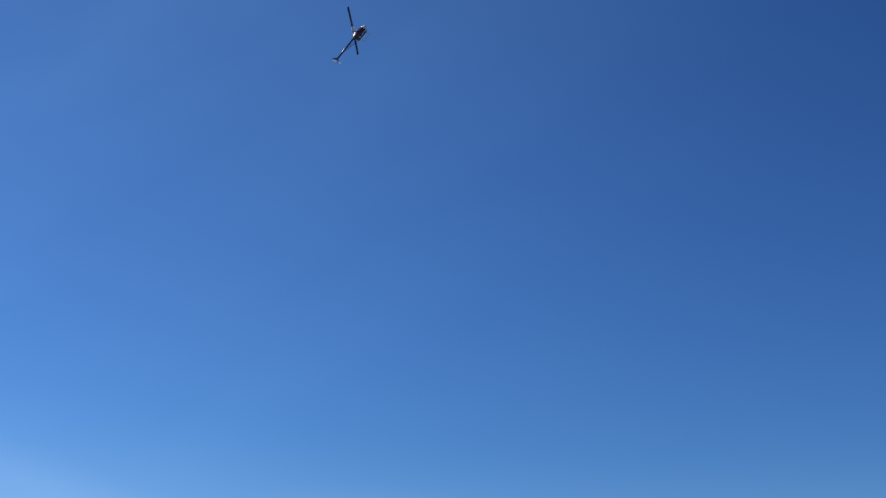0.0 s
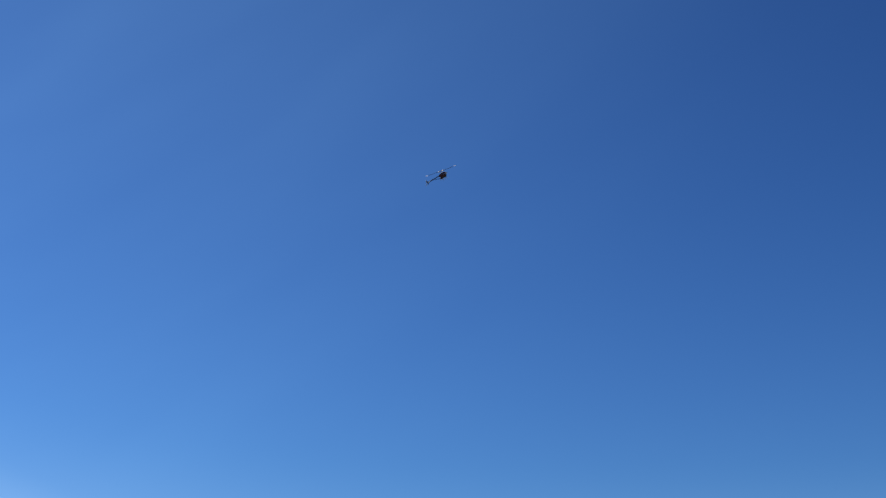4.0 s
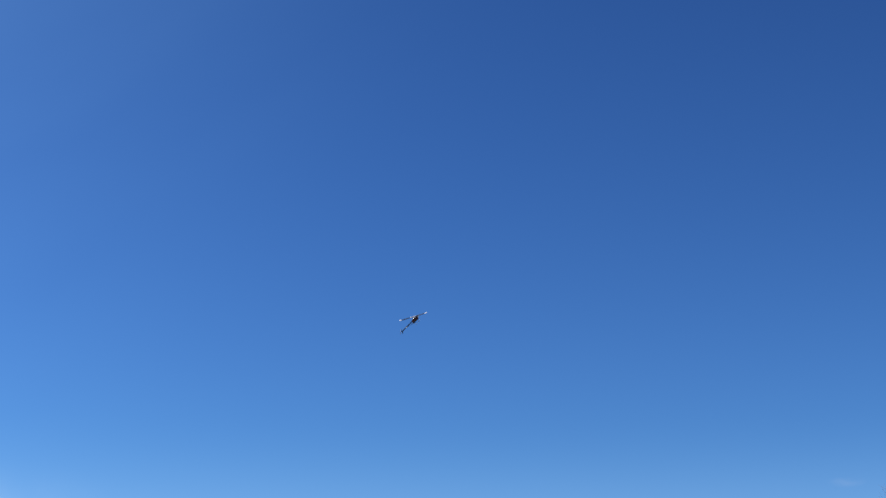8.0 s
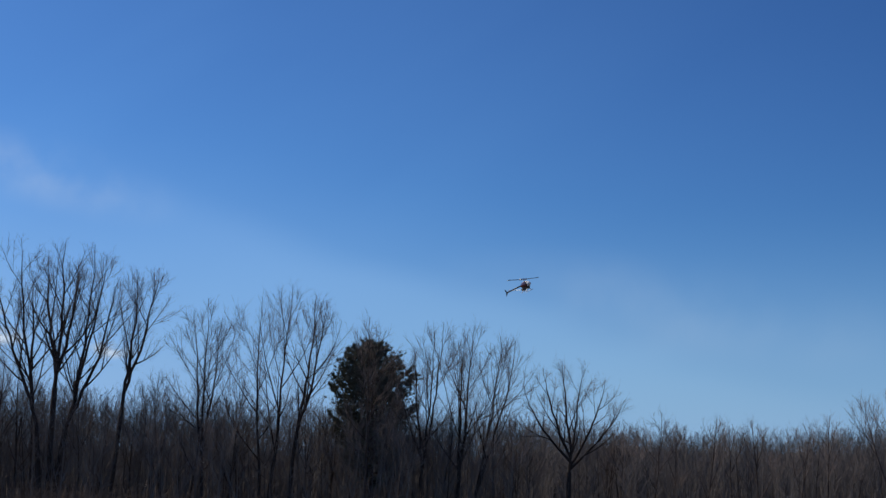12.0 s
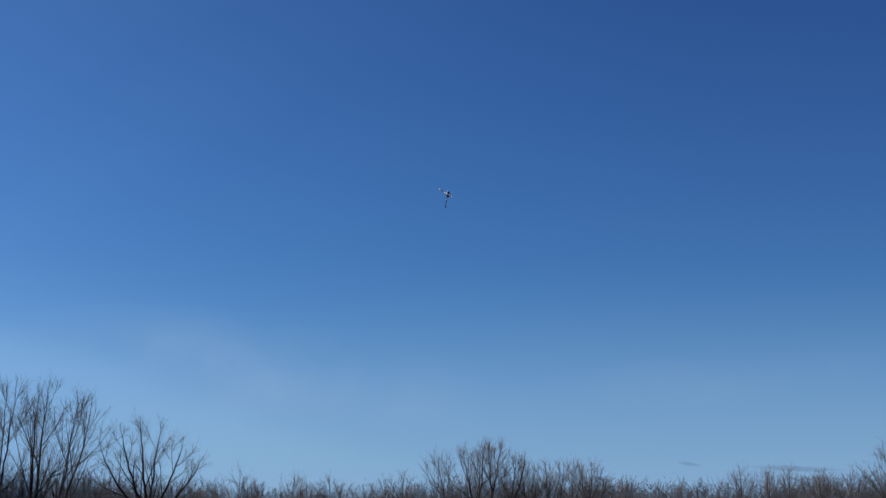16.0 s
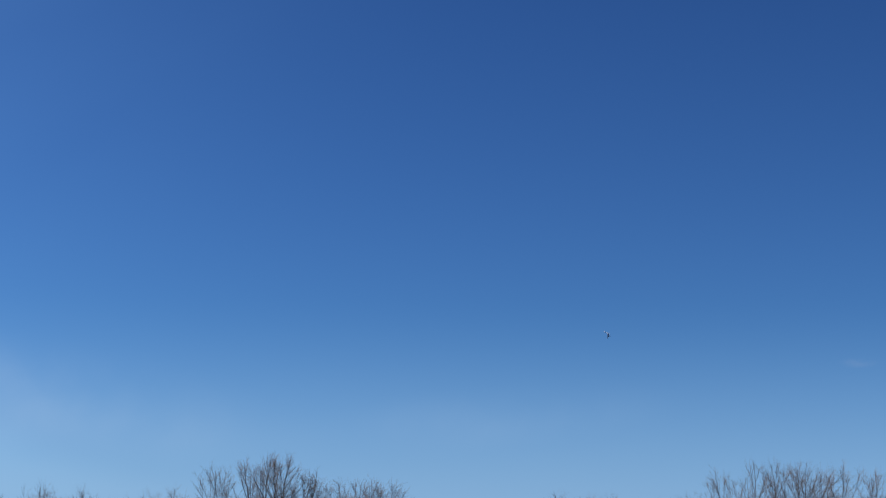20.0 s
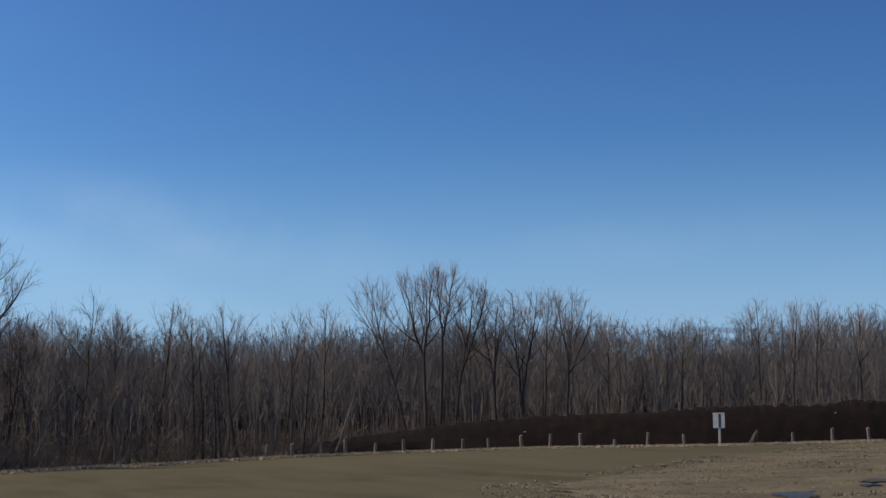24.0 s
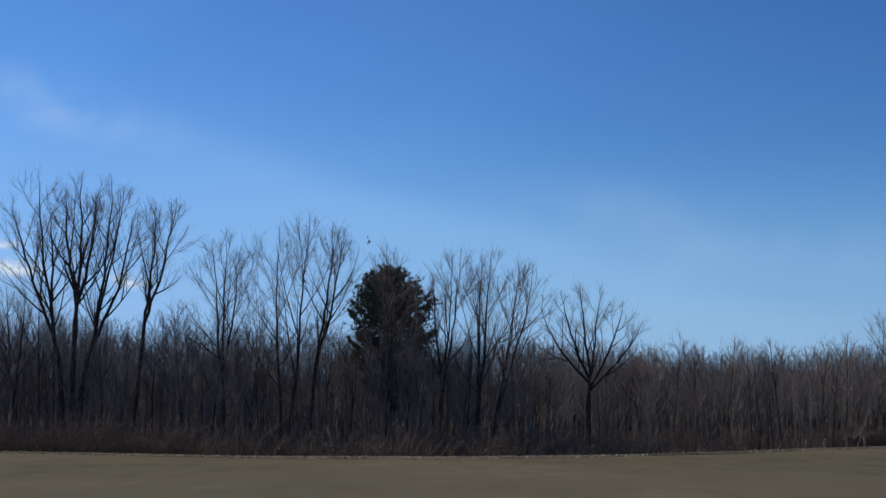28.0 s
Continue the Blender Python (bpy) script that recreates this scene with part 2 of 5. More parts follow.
def front(az):
    """Where the brush and the dead grass begin: before the trees, but for the stretch with the posts."""
    return edge(az) - float(np.interp(az, (-20, 6, 11), (6, 6, 0)))


def ground_z(x, y):
    """Height of the ground: a nearly flat field that rises a little towards the woods."""
    r, az = math.hypot(x, y), math.degrees(math.atan2(x, y))
    k = min(max((r - 55) / 50, 0), 1)
    k = k * k * (3 - 2 * k)
    rise = float(np.interp(az, [e[0] for e in RISE], [e[1] for e in RISE])) * k
    near = max(0.0, 1 - r / 260)
    return rise + near * (0.10 * (noise.noise(Vector((x * 0.05, y * 0.05, 0))) + 0.35 * noise.noise(Vector((x * 0.25, y * 0.25, 3)))))


def stand(az, dist):
    p = polar(az, dist)
    p.z = ground_z(p.x, p.y) - 0.05
    return p


class Tubes:
    """Collects tapered tubes in one mesh."""

    def __init__(self):
        self.v, self.f = [], []

    def add(self, pts, radii, sides=4):
        start = len(self.v)
        for i, p in enumerate(pts):
            d = (pts[min(i + 1, len(pts) - 1)] - pts[max(i - 1, 0)]).normalized()
            a = d.orthogonal().normalized()
            b = d.cross(a)
            for s in range(sides):
                t = 2 * math.pi * s / sides
                self.v.append(p + (a * math.cos(t) + b * math.sin(t)) * radii[i])
        for i in range(len(pts) - 1):
            for s in range(sides):
                q, w = start + i * sides, (s + 1) % sides
                self.f.append((q + s, q + w, q + sides + w, q + sides + s))
        self.f.append(tuple(range(start + len(self.v) - start - sides, len(self.v))))

    def spike(self, a, b, r):
        """A sharp three-sided twig."""
        d = b - a
        u = d.orthogonal().normalized() * r
        w = d.cross(u).normalized() * r
        i = len(self.v)
        self.v.extend([a + u, a - u * 0.5 + w * 0.87, a - u * 0.5 - w * 0.87, b])
        self.f.extend([(i, i + 1, i + 3), (i + 1, i + 2, i + 3), (i + 2, i, i + 3)])

    def mesh(self, name, mat):
        m = bpy.data.meshes.new(name)
        m.from_pydata([tuple(p) for p in self.v], [], self.f)
        m.materials.append(mat)
        return m


def part(name, bm, mat, parent, label="", smooth=False):
    """One mesh object under a thing or a part."""
    m = bpy.data.meshes.new(name)
    bm.to_mesh(m)
    bm.free()
    m.materials.append(mat)
    if smooth:
        for p in m.polygons:
            p.use_smooth = True
    ob = new(name, m)
    ob.parent = parent
    return tagged(ob, label)


def mesh_part(name, mesh, parent, label=""):
    ob = new(name, mesh)
    ob.parent = parent
    return tagged(ob, label)


def bend(rng, start, way, length, segs, up=0.15, wobble=0.12):
    """A crooked line that turns slowly towards the light."""
    pts, d = [start.copy()], way.normalized()
    for i in range(segs):
        d = (d + Vector((0, 0, up / segs * 2)) + Vector((rng.uniform(-1, 1), rng.uniform(-1, 1), rng.uniform(-0.5, 0.5))) * wobble).normalized()
        pts.append(pts[-1] + d * (length / segs))
    return pts


def along(pts, f):
    x = f * (len(pts) - 1)
    i = min(int(x), len(pts) - 2)
    return pts[i].lerp(pts[i + 1], x - i), (pts[i + 1] - pts[i]).normalized()


def side_way(rng, d, angle, turn=None):
    a = d.orthogonal().normalized()
    b = d.cross(a)
    t = rng.uniform(0, 2 * math.pi) if turn is None else turn
    return d * math.cos(angle) + (a * math.cos(t) + b * math.sin(t)) * math.sin(angle)


def leader(rng, height, stems, girth, split, segs, sway_by):
    """The trunk up to its fork, and for each stem the crooked line from there to its top, with its radii.
    stems: (sideways place of the top in metres, away, share of the height)."""
    trunk, count, low, foot = Tubes(), len(stems), height * split, None
    if count > 1 and split > 0.08:
        mid = sum(q[0] for q in stems) / count * split * 0.75
        pts = [Vector((mid * u + rng.uniform(-1, 1) * 0.05 * (0 < u < 1), 0, -0.1 + (low + 0.2) * u)) for u in (0, 0.3, 0.65, 1)]
        trunk.add(pts, [girth * 1.3, girth * 1.02, girth * 0.95, girth * 0.88], 8)
        foot = pts[-1] - Vector((0, 0, 0.12))
    lines = []
    centre = sum(q[0] for q in stems) / count
    for rank, (lx, ly, share) in enumerate(sorted(stems, key=lambda q: abs(q[0] - centre))):
        top = Vector((lx, ly, height * share * 0.985))
        start = foot.copy() if foot else Vector((lx * 0.06, ly * 0.5, -0.1))
        if foot and rank and count > 2:             # the side stems leave the middle one at heights of their own
            start = along(lines[0][0], 0.3 * (1 - rank / count) * rng.uniform(0.4, 1.2))[0]
        pts, sway = [start], Vector((0, 0, 0))
        for i in range(1, segs + 1):
            u = i / segs
            out = 1 - (1 - u) ** (1.4 if foot else 1.15)
            sway = sway * 0.85 + Vector((rng.uniform(-1, 1), rng.uniform(-1, 1), 0)) * height * sway_by
            pts.append(Vector((start.x + (top.x - start.x) * out, start.y + (top.y - start.y) * out, start.z + (top.z - start.z) * u)) + sway * (1.0 if i < segs else 0.5))
        r0 = girth * (0.82 if count > 1 else 1.0) * (0.85 if count > 2 else 1.0) * (0.8 if count > 4 else 1.0)
        lines.append((pts, top, start, r0))
    return trunk, lines, foot


def grow(rng, height, width, stems, girth=0.18, fork=0.35, split=0.06):
    """A bare broad-leaved tree: dark stems that fork again and again, each limb crooked and turning up to the light,
    in a haze of fine twigs."""
    trunk, lines, foot = leader(rng, height, stems, girth, split, 12, 0.006)
    parts, fine = [], Tubes()

    def haze(pts, lo, each, long):
        length = sum((q - p).length for p, q in zip(pts, pts[1:]))
        for k in range(int(length * (1 - lo) * each) + 2):
            q, e = along(pts, lo + (1 - lo) * rng.random())
            tl = rng.uniform(0.3, 1.0) * long
            tip = q + (side_way(rng, e, rng.uniform(0.3, 0.85)) + Vector((0, 0, 0.12))) * tl
            fine.spike(q, tip, 0.0062)
            for j in range(2 if tl > 0.5 else 1):
                if rng.random() < 0.75:
                    q3 = q.lerp(tip, rng.uniform(0.15, 0.75))
                    fine.spike(q3, q3 + side_way(rng, (tip - q).normalized(), rng.uniform(0.35, 0.8)) * tl * rng.uniform(0.4, 0.7), 0.005)

    for pts, top, start, r0 in lines:
        n = len(pts) - 1
        radius = [max(0.012, r0 * (1 - i / n) ** 0.8) for i in range(n + 1)]
        if not foot:
            radius[0] *= 1.3
        trunk.add(pts, radius, 7)
        clear = max(0.05, (fork * height - start.z) / max(top.z - start.z, 0.1))
        limbs = int(5 + height * 0.36) if len(lines) < 3 else int(4 + height * 0.24)
        turn = rng.uniform(0, 6.28)
        for k in range(limbs):
            u = clear + (0.9 - clear) * (k + rng.uniform(0.1, 0.9)) / limbs
            p, d = along(pts, u)
            turn += 2.4 + rng.uniform(-0.5, 0.5)
            angle = rng.uniform(0.5, 0.95) - 0.15 * u
            ln = max(0.6, min((top.z - p.z) * rng.uniform(0.7, 1.0), width * 0.72 / math.sin(angle) * rng.uniform(0.7, 1.1)))
            br = max(0.012, r0 * (1 - u) ** 0.8) * rng.uniform(0.5, 0.72)
            bp = bend(rng, p, side_way(rng, d, angle, turn), ln, 6, 0.3, 0.09)
            limb = Tubes()
            limb.add(bp, [max(0.009, br * (1 - i / 6.6)) for i in range(7)], 5)
            haze(bp, 0.2, 8.0, 0.95)
            for j in range(1 + int(ln > 1.2) + int(ln > 2.4) + int(ln > 3.6)):
                f = rng.uniform(0.2, 0.75)
                q, e = along(bp, f)
                sl = (1 - f) * ln * rng.uniform(0.75, 1.05) + 0.15
                sp = bend(rng, q, side_way(rng, e, rng.uniform(0.4, 0.65)), sl, 4, 0.2, 0.08)
                sr = max(0.009, br * (1 - f) * rng.uniform(0.6, 0.85))
                limb.add(sp, [max(0.008, sr * (1 - i / 4.5)) for i in range(5)], 4)
                haze(sp, 0.1, 8.0, 0.9)
            parts.append(limb)
        haze(pts, clear, 9.0, 0.9)
    return trunk, parts, fine


def grow_thin(rng, height, width, stems, girth, fork, limbs, split):
    """A tree of the woods, in few faces: stems, limbs and sharp twigs."""
    trunk, lines, foot = leader(rng, height, stems, girth, split, 4, 0.0042)
    near = limbs > 5
    for pts, top, start, r0 in lines:
        trunk.add(pts, [max(0.008, r0 * (1 - i / 4) ** 0.85) for i in range(5)], 3)
        clear = max(0.05, (fork * height - start.z) / max(top.z - start.z, 0.1))
        turn = rng.uniform(0, 6.28)
        for k in range(limbs):
            u = clear + (0.97 - clear) * (k + rng.random()) / limbs
            p, d = along(pts, u)
            turn += 2.4 + rng.uniform(-0.5, 0.5)
            angle = rng.uniform(0.5, 1.05) - 0.2 * u
            ln = max(0.5, min((top.z - p.z) * rng.uniform(0.5, 0.9) + 0.7, width * 0.58 * rng.uniform(0.8, 1.15) / math.sin(angle)))
            bp = bend(rng, p, side_way(rng, d, angle, turn), ln, 2, 0.12, 0.07)
            br = max(0.008, r0 * (1 - u) * 0.4)
            trunk.add(bp, [br, br * 0.75, 0.006], 3)
            for j in range(int(2 + ln * 1.2)):
                q, e = along(bp, 0.12 + 0.88 * rng.random())
                sl = rng.uniform(0.3, 0.75) * (0.6 + 0.25 * ln)
                tip = q + side_way(rng, e, rng.uniform(0.35, 0.7)) * sl
                trunk.spike(q, tip, 0.0085)
                for h in range(4 if near else 2):
                    q2 = q.lerp(tip, 0.05 + 0.9 * rng.random())
                    trunk.spike(q2, q2 + side_way(rng, (tip - q).normalized(), rng.uniform(0.35, 0.8)) * rng.uniform(0.2, 0.5), 0.0072 if near else 0.0115)
        for k in range(10):
            q, e = along(pts, rng.uniform(0.84, 1.0))
            trunk.spike(q, q + side_way(rng, e, rng.uniform(0.25, 0.95)) * rng.uniform(0.35, 0.9), 0.008)
    return trunk


def bare_tree(seed, az, dist, height, width, stems, label, bark=None, twigs=None, **kw):
    """A leafless tree as a thing with trunk, branches and twigs."""
    rng = random.Random(seed)
    trunk, parts, fine = grow(rng, height, width, stems, **kw)
    tree = new("bare_tree")
    tree.matrix_world = Matrix.Translation(stand(az, dist)) @ Matrix.Rotation(radians(-az), 4, "Z")
    tagged(tree, label, "tree", "leafless trees along the woods")
    mesh_part("trunk", trunk.mesh("trunk", bark or bark_dark), tree)
    for limb in parts:
        mesh_part("limb", limb.mesh("limb", bark or bark_dark), tree)
    tagged(mesh_part("twig_cover", fine.mesh("twig_cover", twigs or twig_mat), tree), kind="stuff")
    return tree


# ---- ground ----
def field_material():
    """Mown winter turf: olive and brown patches, pale mown streaks, fine blades."""
    m = bpy.data.materials.new("winter_turf")
    m.use_nodes = True
    n, l = m.node_tree.nodes, m.node_tree.links
    b = n["Principled BSDF"]
    b.inputs["Roughness"].default_value = 0.95
    b.inputs["Specular IOR Level"].default_value = 0.04
    tc = n.new("ShaderNodeTexCoord")

    def spread(scale, stretch, lo, hi, detail=5):
        mp, t, r = n.new("ShaderNodeMapping"), n.new("ShaderNodeTexNoise"), n.new("ShaderNodeMapRange")
        mp.inputs["Scale"].default_value = stretch
        t.inputs["Scale"].default_value, t.inputs["Detail"].default_value = scale, detail
        r.inputs["From Min"].default_value, r.inputs["From Max"].default_value = lo, hi
        l.new(tc.outputs["Object"], mp.inputs["Vector"])
        l.new(mp.outputs[0], t.inputs["Vector"])
        l.new(t.outputs[0], r.inputs["Value"])
        return r.outputs[0]

    def blend(fac, a, c):
        mx = n.new("ShaderNodeMix")
        mx.data_type = "RGBA"
        l.new(fac, mx.inputs["Factor"])
        for key, value in (("A", a), ("B", c)):
            if isinstance(value, tuple):
                mx.inputs[key].default_value = (*value, 1)
            else:
                l.new(value, mx.inputs[key])
        return mx.outputs["Result"]

    patches = spread(0.05, (1, 0.45, 1), 0.4, 0.6, 3)
    streaks = spread(0.25, (1.0, 0.3, 1), 0.45, 0.85)
    clumps = spread(0.8, (1, 0.2, 1), 0.38, 0.62)
    blades = spread(14, (1, 1, 1), 0.25, 0.75, 2)
    turf = blend(patches, (0.075, 0.066, 0.036), (0.13, 0.11, 0.072))
    axes, green = n.new("ShaderNodeSeparateXYZ"), n.new("ShaderNodeMapRange")
    green.inputs["From Min"].default_value, green.inputs["From Max"].default_value, green.inputs["To Max"].default_value = 4, 18, 0.3
    l.new(tc.outputs["Object"], axes.inputs[0])
    l.new(axes.outputs["X"], green.inputs["Value"])
    turf = blend(streaks, turf, (0.15, 0.132, 0.086))
    turf = blend(clumps, turf, blend(blades, (0.068, 0.061, 0.034), (0.142, 0.122, 0.079)))
    turf = blend(green.outputs[0], turf, blend(clumps, (0.056, 0.052, 0.03), (0.095, 0.083, 0.053)))
    l.new(turf, b.inputs["Base Color"])
    bp = n.new("ShaderNodeBump")
    bp.inputs["Strength"].default_value = 0.6
    l.new(blades, bp.inputs["Height"])
    l.new(bp.outputs[0], b.inputs["Normal"])
    return m


def ground():
    rings = [0, 8, 16, 24] + [30 + 2.5 * i for i in range(52)] + [170, 190, 220, 260, 320, 420, 600, 1000, 2000, 4500]
    angles = [-30 + 0.75 * i for i in range(107)]
    angles += [50.25 + (279.75 - 0) * i / 40 for i in range(1, 40)]
    v, f = [(0, 0, ground_z(0, 0))], []
    n = len(angles)
    for r in rings[1:]:
        for a in angles:
            p = polar(a, r)
            v.append((p.x, p.y, ground_z(p.x, p.y) if r < 500 else 0.0))
    for i in range(n):
        f.append((0, 1 + (i + 1) % n, 1 + i))
    for k in range(len(rings) - 2):
        for i in range(n):
            a, b = 1 + k * n + i, 1 + k * n + (i + 1) % n
            f.append((a, b, b + n, a + n))
    m = bpy.data.meshes.new("ground")
    m.from_pydata(v, [], f)
    m.polygons.foreach_set("use_smooth", [True] * len(f))
    m.materials.append(field_material())
    return tagged(new("ground", m), "wide mown field of dry brown winter grass", "ground", kind="structure")


ground()


def verge_line(x, y):
    """How far a place lies inside the rough, unmown corner of the field."""
    inside = (x - 19.7) - (y - 69) * 0.876 + 3.0 * noise.noise(Vector((x * 0.12, y * 0.12, 7)))
    return min(inside, (math.degrees(math.atan2(x, y)) - 17.6) * 1.3)


def rough_corner():
    """Straw-coloured rough grass with mud and puddles, a low sheet over the turf."""
    v, f, keep = [], [], {}
    step = 0.6
    for i in range(106):
        for j in range(136):
            x, y = 15 + i * step, 56 + j * step
            az, r = math.degrees(math.atan2(x, y)), math.hypot(x, y)
            if verge_line(x, y) > 0 and r < edge(az) + 1.5 and x < 74:
                keep[i, j] = len(v)
                lift = 0.012 + 0.03 * max(0.0, noise.noise(Vector((x * 0.5, y * 0.5, 2)))) * min(1.0, max(0.0, -puddle_depth(x, y)))
                v.append((x, y, ground_z(x, y) + lift))
    for i, j in keep:
        corners = ((i, j), (i + 1, j), (i + 1, j + 1), (i, j + 1))
        if all(c in keep for c in corners):
            f.append(tuple(keep[c] for c in corners))
    m = bpy.data.meshes.new("rough_grass")
    m.from_pydata(v, [], f)
    m.materials.append(material("straw_grass", (0.18, 0.146, 0.094), (0.07, 0.057, 0.036), 0.95, 0.5, bump=0.6, fine=14))
    tagged(new("rough_grass", m), "rough straw-coloured unmown grass at the field's corner", "grass", kind="structure")


# x, y, half length, half width and heading of the water-filled ruts
PUDDLES = ((26.1, 65.2, 2.2, 0.38, 29), (31.6, 70.3, 2.6, 0.5, 35), (29.6, 68.0, 0.9, 0.22, 33), (33.4, 71.6, 1.3, 0.36, 37))


def puddle_depth(x, y):
    best = -1.0
    for px, py, a, b, head in PUDDLES:
        u, w = (x - px) * math.sin(radians(head)) + (y - py) * math.cos(radians(head)), (x - px) * math.cos(radians(head)) - (y - py) * math.sin(radians(head))
        d = 1 - (u / (a + 0.3)) ** 2 - (w / (b + 0.3)) ** 2
        best = max(best, d)
    return best


def puddles():
    water = bpy.data.materials.new("puddle_water")
    water.use_nodes = True
    b = water.node_tree.nodes["Principled BSDF"]
    b.inputs["Base Color"].default_value = (0.02, 0.018, 0.015, 1)
    b.inputs["Roughness"].default_value = 0.06
    b.inputs["IOR"].default_value = 1.33
    n, l = water.node_tree.nodes, water.node_tree.links
    tc, rip, bp = n.new("ShaderNodeTexCoord"), n.new("ShaderNodeTexNoise"), n.new("ShaderNodeBump")
    rip.inputs["Scale"].default_value = 5.0
    bp.inputs["Strength"].default_value, bp.inputs["Distance"].default_value = 0.4, 0.05
    l.new(tc.outputs["Object"], rip.inputs["Vector"])
    l.new(rip.outputs[0], bp.inputs["Height"])
    l.new(bp.outputs[0], b.inputs["Normal"])
    for k, (px, py, a, bb, head) in enumerate(PUDDLES):
        bm = bmesh.new()
        ring = []
        for i in range(40):
            t = 2 * math.pi * i / 40
            w = 1 + 0.8 * noise.noise(Vector((math.cos(t) * 1.7, math.sin(t) * 1.7, k * 5))) + 0.25 * noise.noise(Vector((math.cos(t) * 6, math.sin(t) * 6, k * 5)))
            ring.append(bm.verts.new((a * w * math.cos(t), bb * w * math.sin(t), 0)))
        top = bm.faces.new(ring)
        ex = bmesh.ops.extrude_face_region(bm, geom=[top])
        for q in ex["geom"]:
            if isinstance(q, bmesh.types.BMVert):
                q.co.z -= 0.006
        bmesh.ops.recalc_face_normals(bm, faces=bm.faces[:])
        m = bpy.data.meshes.new("puddle")
        bm.to_mesh(m)
        bm.free()
        m.materials.append(water)
        ob = new("puddle", m)
        ob.matrix_world = Matrix.Translation((px, py, ground_z(px, py) + 0.024)) @ Matrix.Rotation(radians(90 - head), 4, "Z")
        tagged(ob, "shallow muddy puddle reflecting the sky", "puddle")


rough_corner()
puddles()


def tuft(rng, height, blades=9, rise=0.6):
    t = Tubes()
    t.v, t.f = [], []
    for i in range(blades):
        a = rng.uniform(0, 2 * math.pi)
        foot = Vector((math.cos(a), math.sin(a), 0)) * rng.uniform(0, 0.1)
        tip = foot + Vector((math.cos(a) * rng.uniform(0.1, 0.6), math.sin(a) * rng.uniform(0.1, 0.6), rng.uniform(1.0, 1.8) * rise)) * height
        sd = Vector((-math.sin(a), math.cos(a), 0)) * 0.018
        b = len(t.v)
        t.v.extend([foot - sd, foot + sd, tip])
        t.f.append((b, b + 1, b + 2))
    return t


def grass_tufts():
    rng = random.Random(21)
    kinds, flat = [tuft(rng, 0.3, 9, 0.42) for i in range(6)], [tuft(rng, 0.34, 9, 0.4) for i in range(6)]
    line, rough = [], []
    for i in range(14000):
        az = rng.uniform(-20, 30)
        d = front(az) + rng.gauss(-1.9, 0.9)
        p = stand(az, d)
        s = rng.uniform(0.3, 0.75)
        line.append((rng.randrange(6), p.x, p.y, p.z + 0.02, rng.uniform(0, 6.28), (s * 1.9, s * 1.15)))
    while len(rough) < 26000:
        x, y = rng.uniform(15, 74), rng.uniform(60, 122)
        if verge_line(x, y) > -1.5 and puddle_depth(x, y) < -0.05 and math.hypot(x, y) < edge(math.degrees(math.atan2(x, y))):
            dense = noise.noise(Vector((x * 0.3, y * 0.3, 9)))
            if dense > rng.uniform(-0.6, 0.3):
                s = rng.uniform(0.12, 0.36) * (1.2 if dense > 0.25 else 0.8)
                rough.append((rng.randrange(6), x, y, ground_z(x, y), rng.uniform(0, 6.28), (s * 2.2, s)))
    straw = island_material("straw_blades", [(0.2, 0.16, 0.11), (0.28, 0.23, 0.165), (0.38, 0.32, 0.24)], 0.9, 0.3)
    pale = island_material("pale_blades", [(0.32, 0.25, 0.17), (0.42, 0.34, 0.24), (0.52, 0.43, 0.315)], 0.9, 0.3)
    for name, shapes, places, mat, label in (("edge_grass", flat, line, pale, "pale dead grass along the foot of the woods"), ("rough_tufts", kinds, rough, straw, "straw-coloured rough grass tufts")):
        ob = scatter(name, shapes, places, mat, label)
        tagged(ob, category="grass")


# ---- woods ----
def sapling(rng, height, width, limbs=7):
    """A bare tree of the woods with a rounded crown of three stems."""
    spread = width * 0.26
    stems = ((-spread * rng.uniform(0.6, 1.1), -spread * rng.uniform(-1, 1), rng.uniform(0.84, 0.97)), (rng.uniform(-0.3, 0.3), spread * rng.uniform(-1, 1), 1.0), (spread * rng.uniform(0.6, 1.1), spread * rng.uniform(-1, 1), rng.uniform(0.8, 0.96)))
    return grow_thin(rng, height, width * 0.62, stems, 0.045, rng.uniform(0.12, 0.25), limbs, rng.uniform(0.12, 0.3))


def shrub(rng, height, stems=10):
    """A tangle of thin arching stems, with twigs that cross each other."""
    t = Tubes()
    for i in range(stems):
        a, lean = rng.uniform(0, 2 * math.pi), rng.uniform(0.25, 1.3)
        pts = bend(rng, Vector((math.cos(a) * 0.3, math.sin(a) * 0.3, -0.05)), Vector((math.cos(a) * lean, math.sin(a) * lean, 1)), height * rng.uniform(0.45, 1.05), 2, -0.1, 0.3)
        t.add(pts, [0.01, 0.007, 0.004], 3)
        for j in range(15):
            q, e = along(pts, 0.15 + 0.85 * rng.random())
            t.spike(q, q + side_way(rng, e, rng.uniform(0.4, 1.2)) * height * rng.uniform(0.06, 0.22), 0.006)
    return t


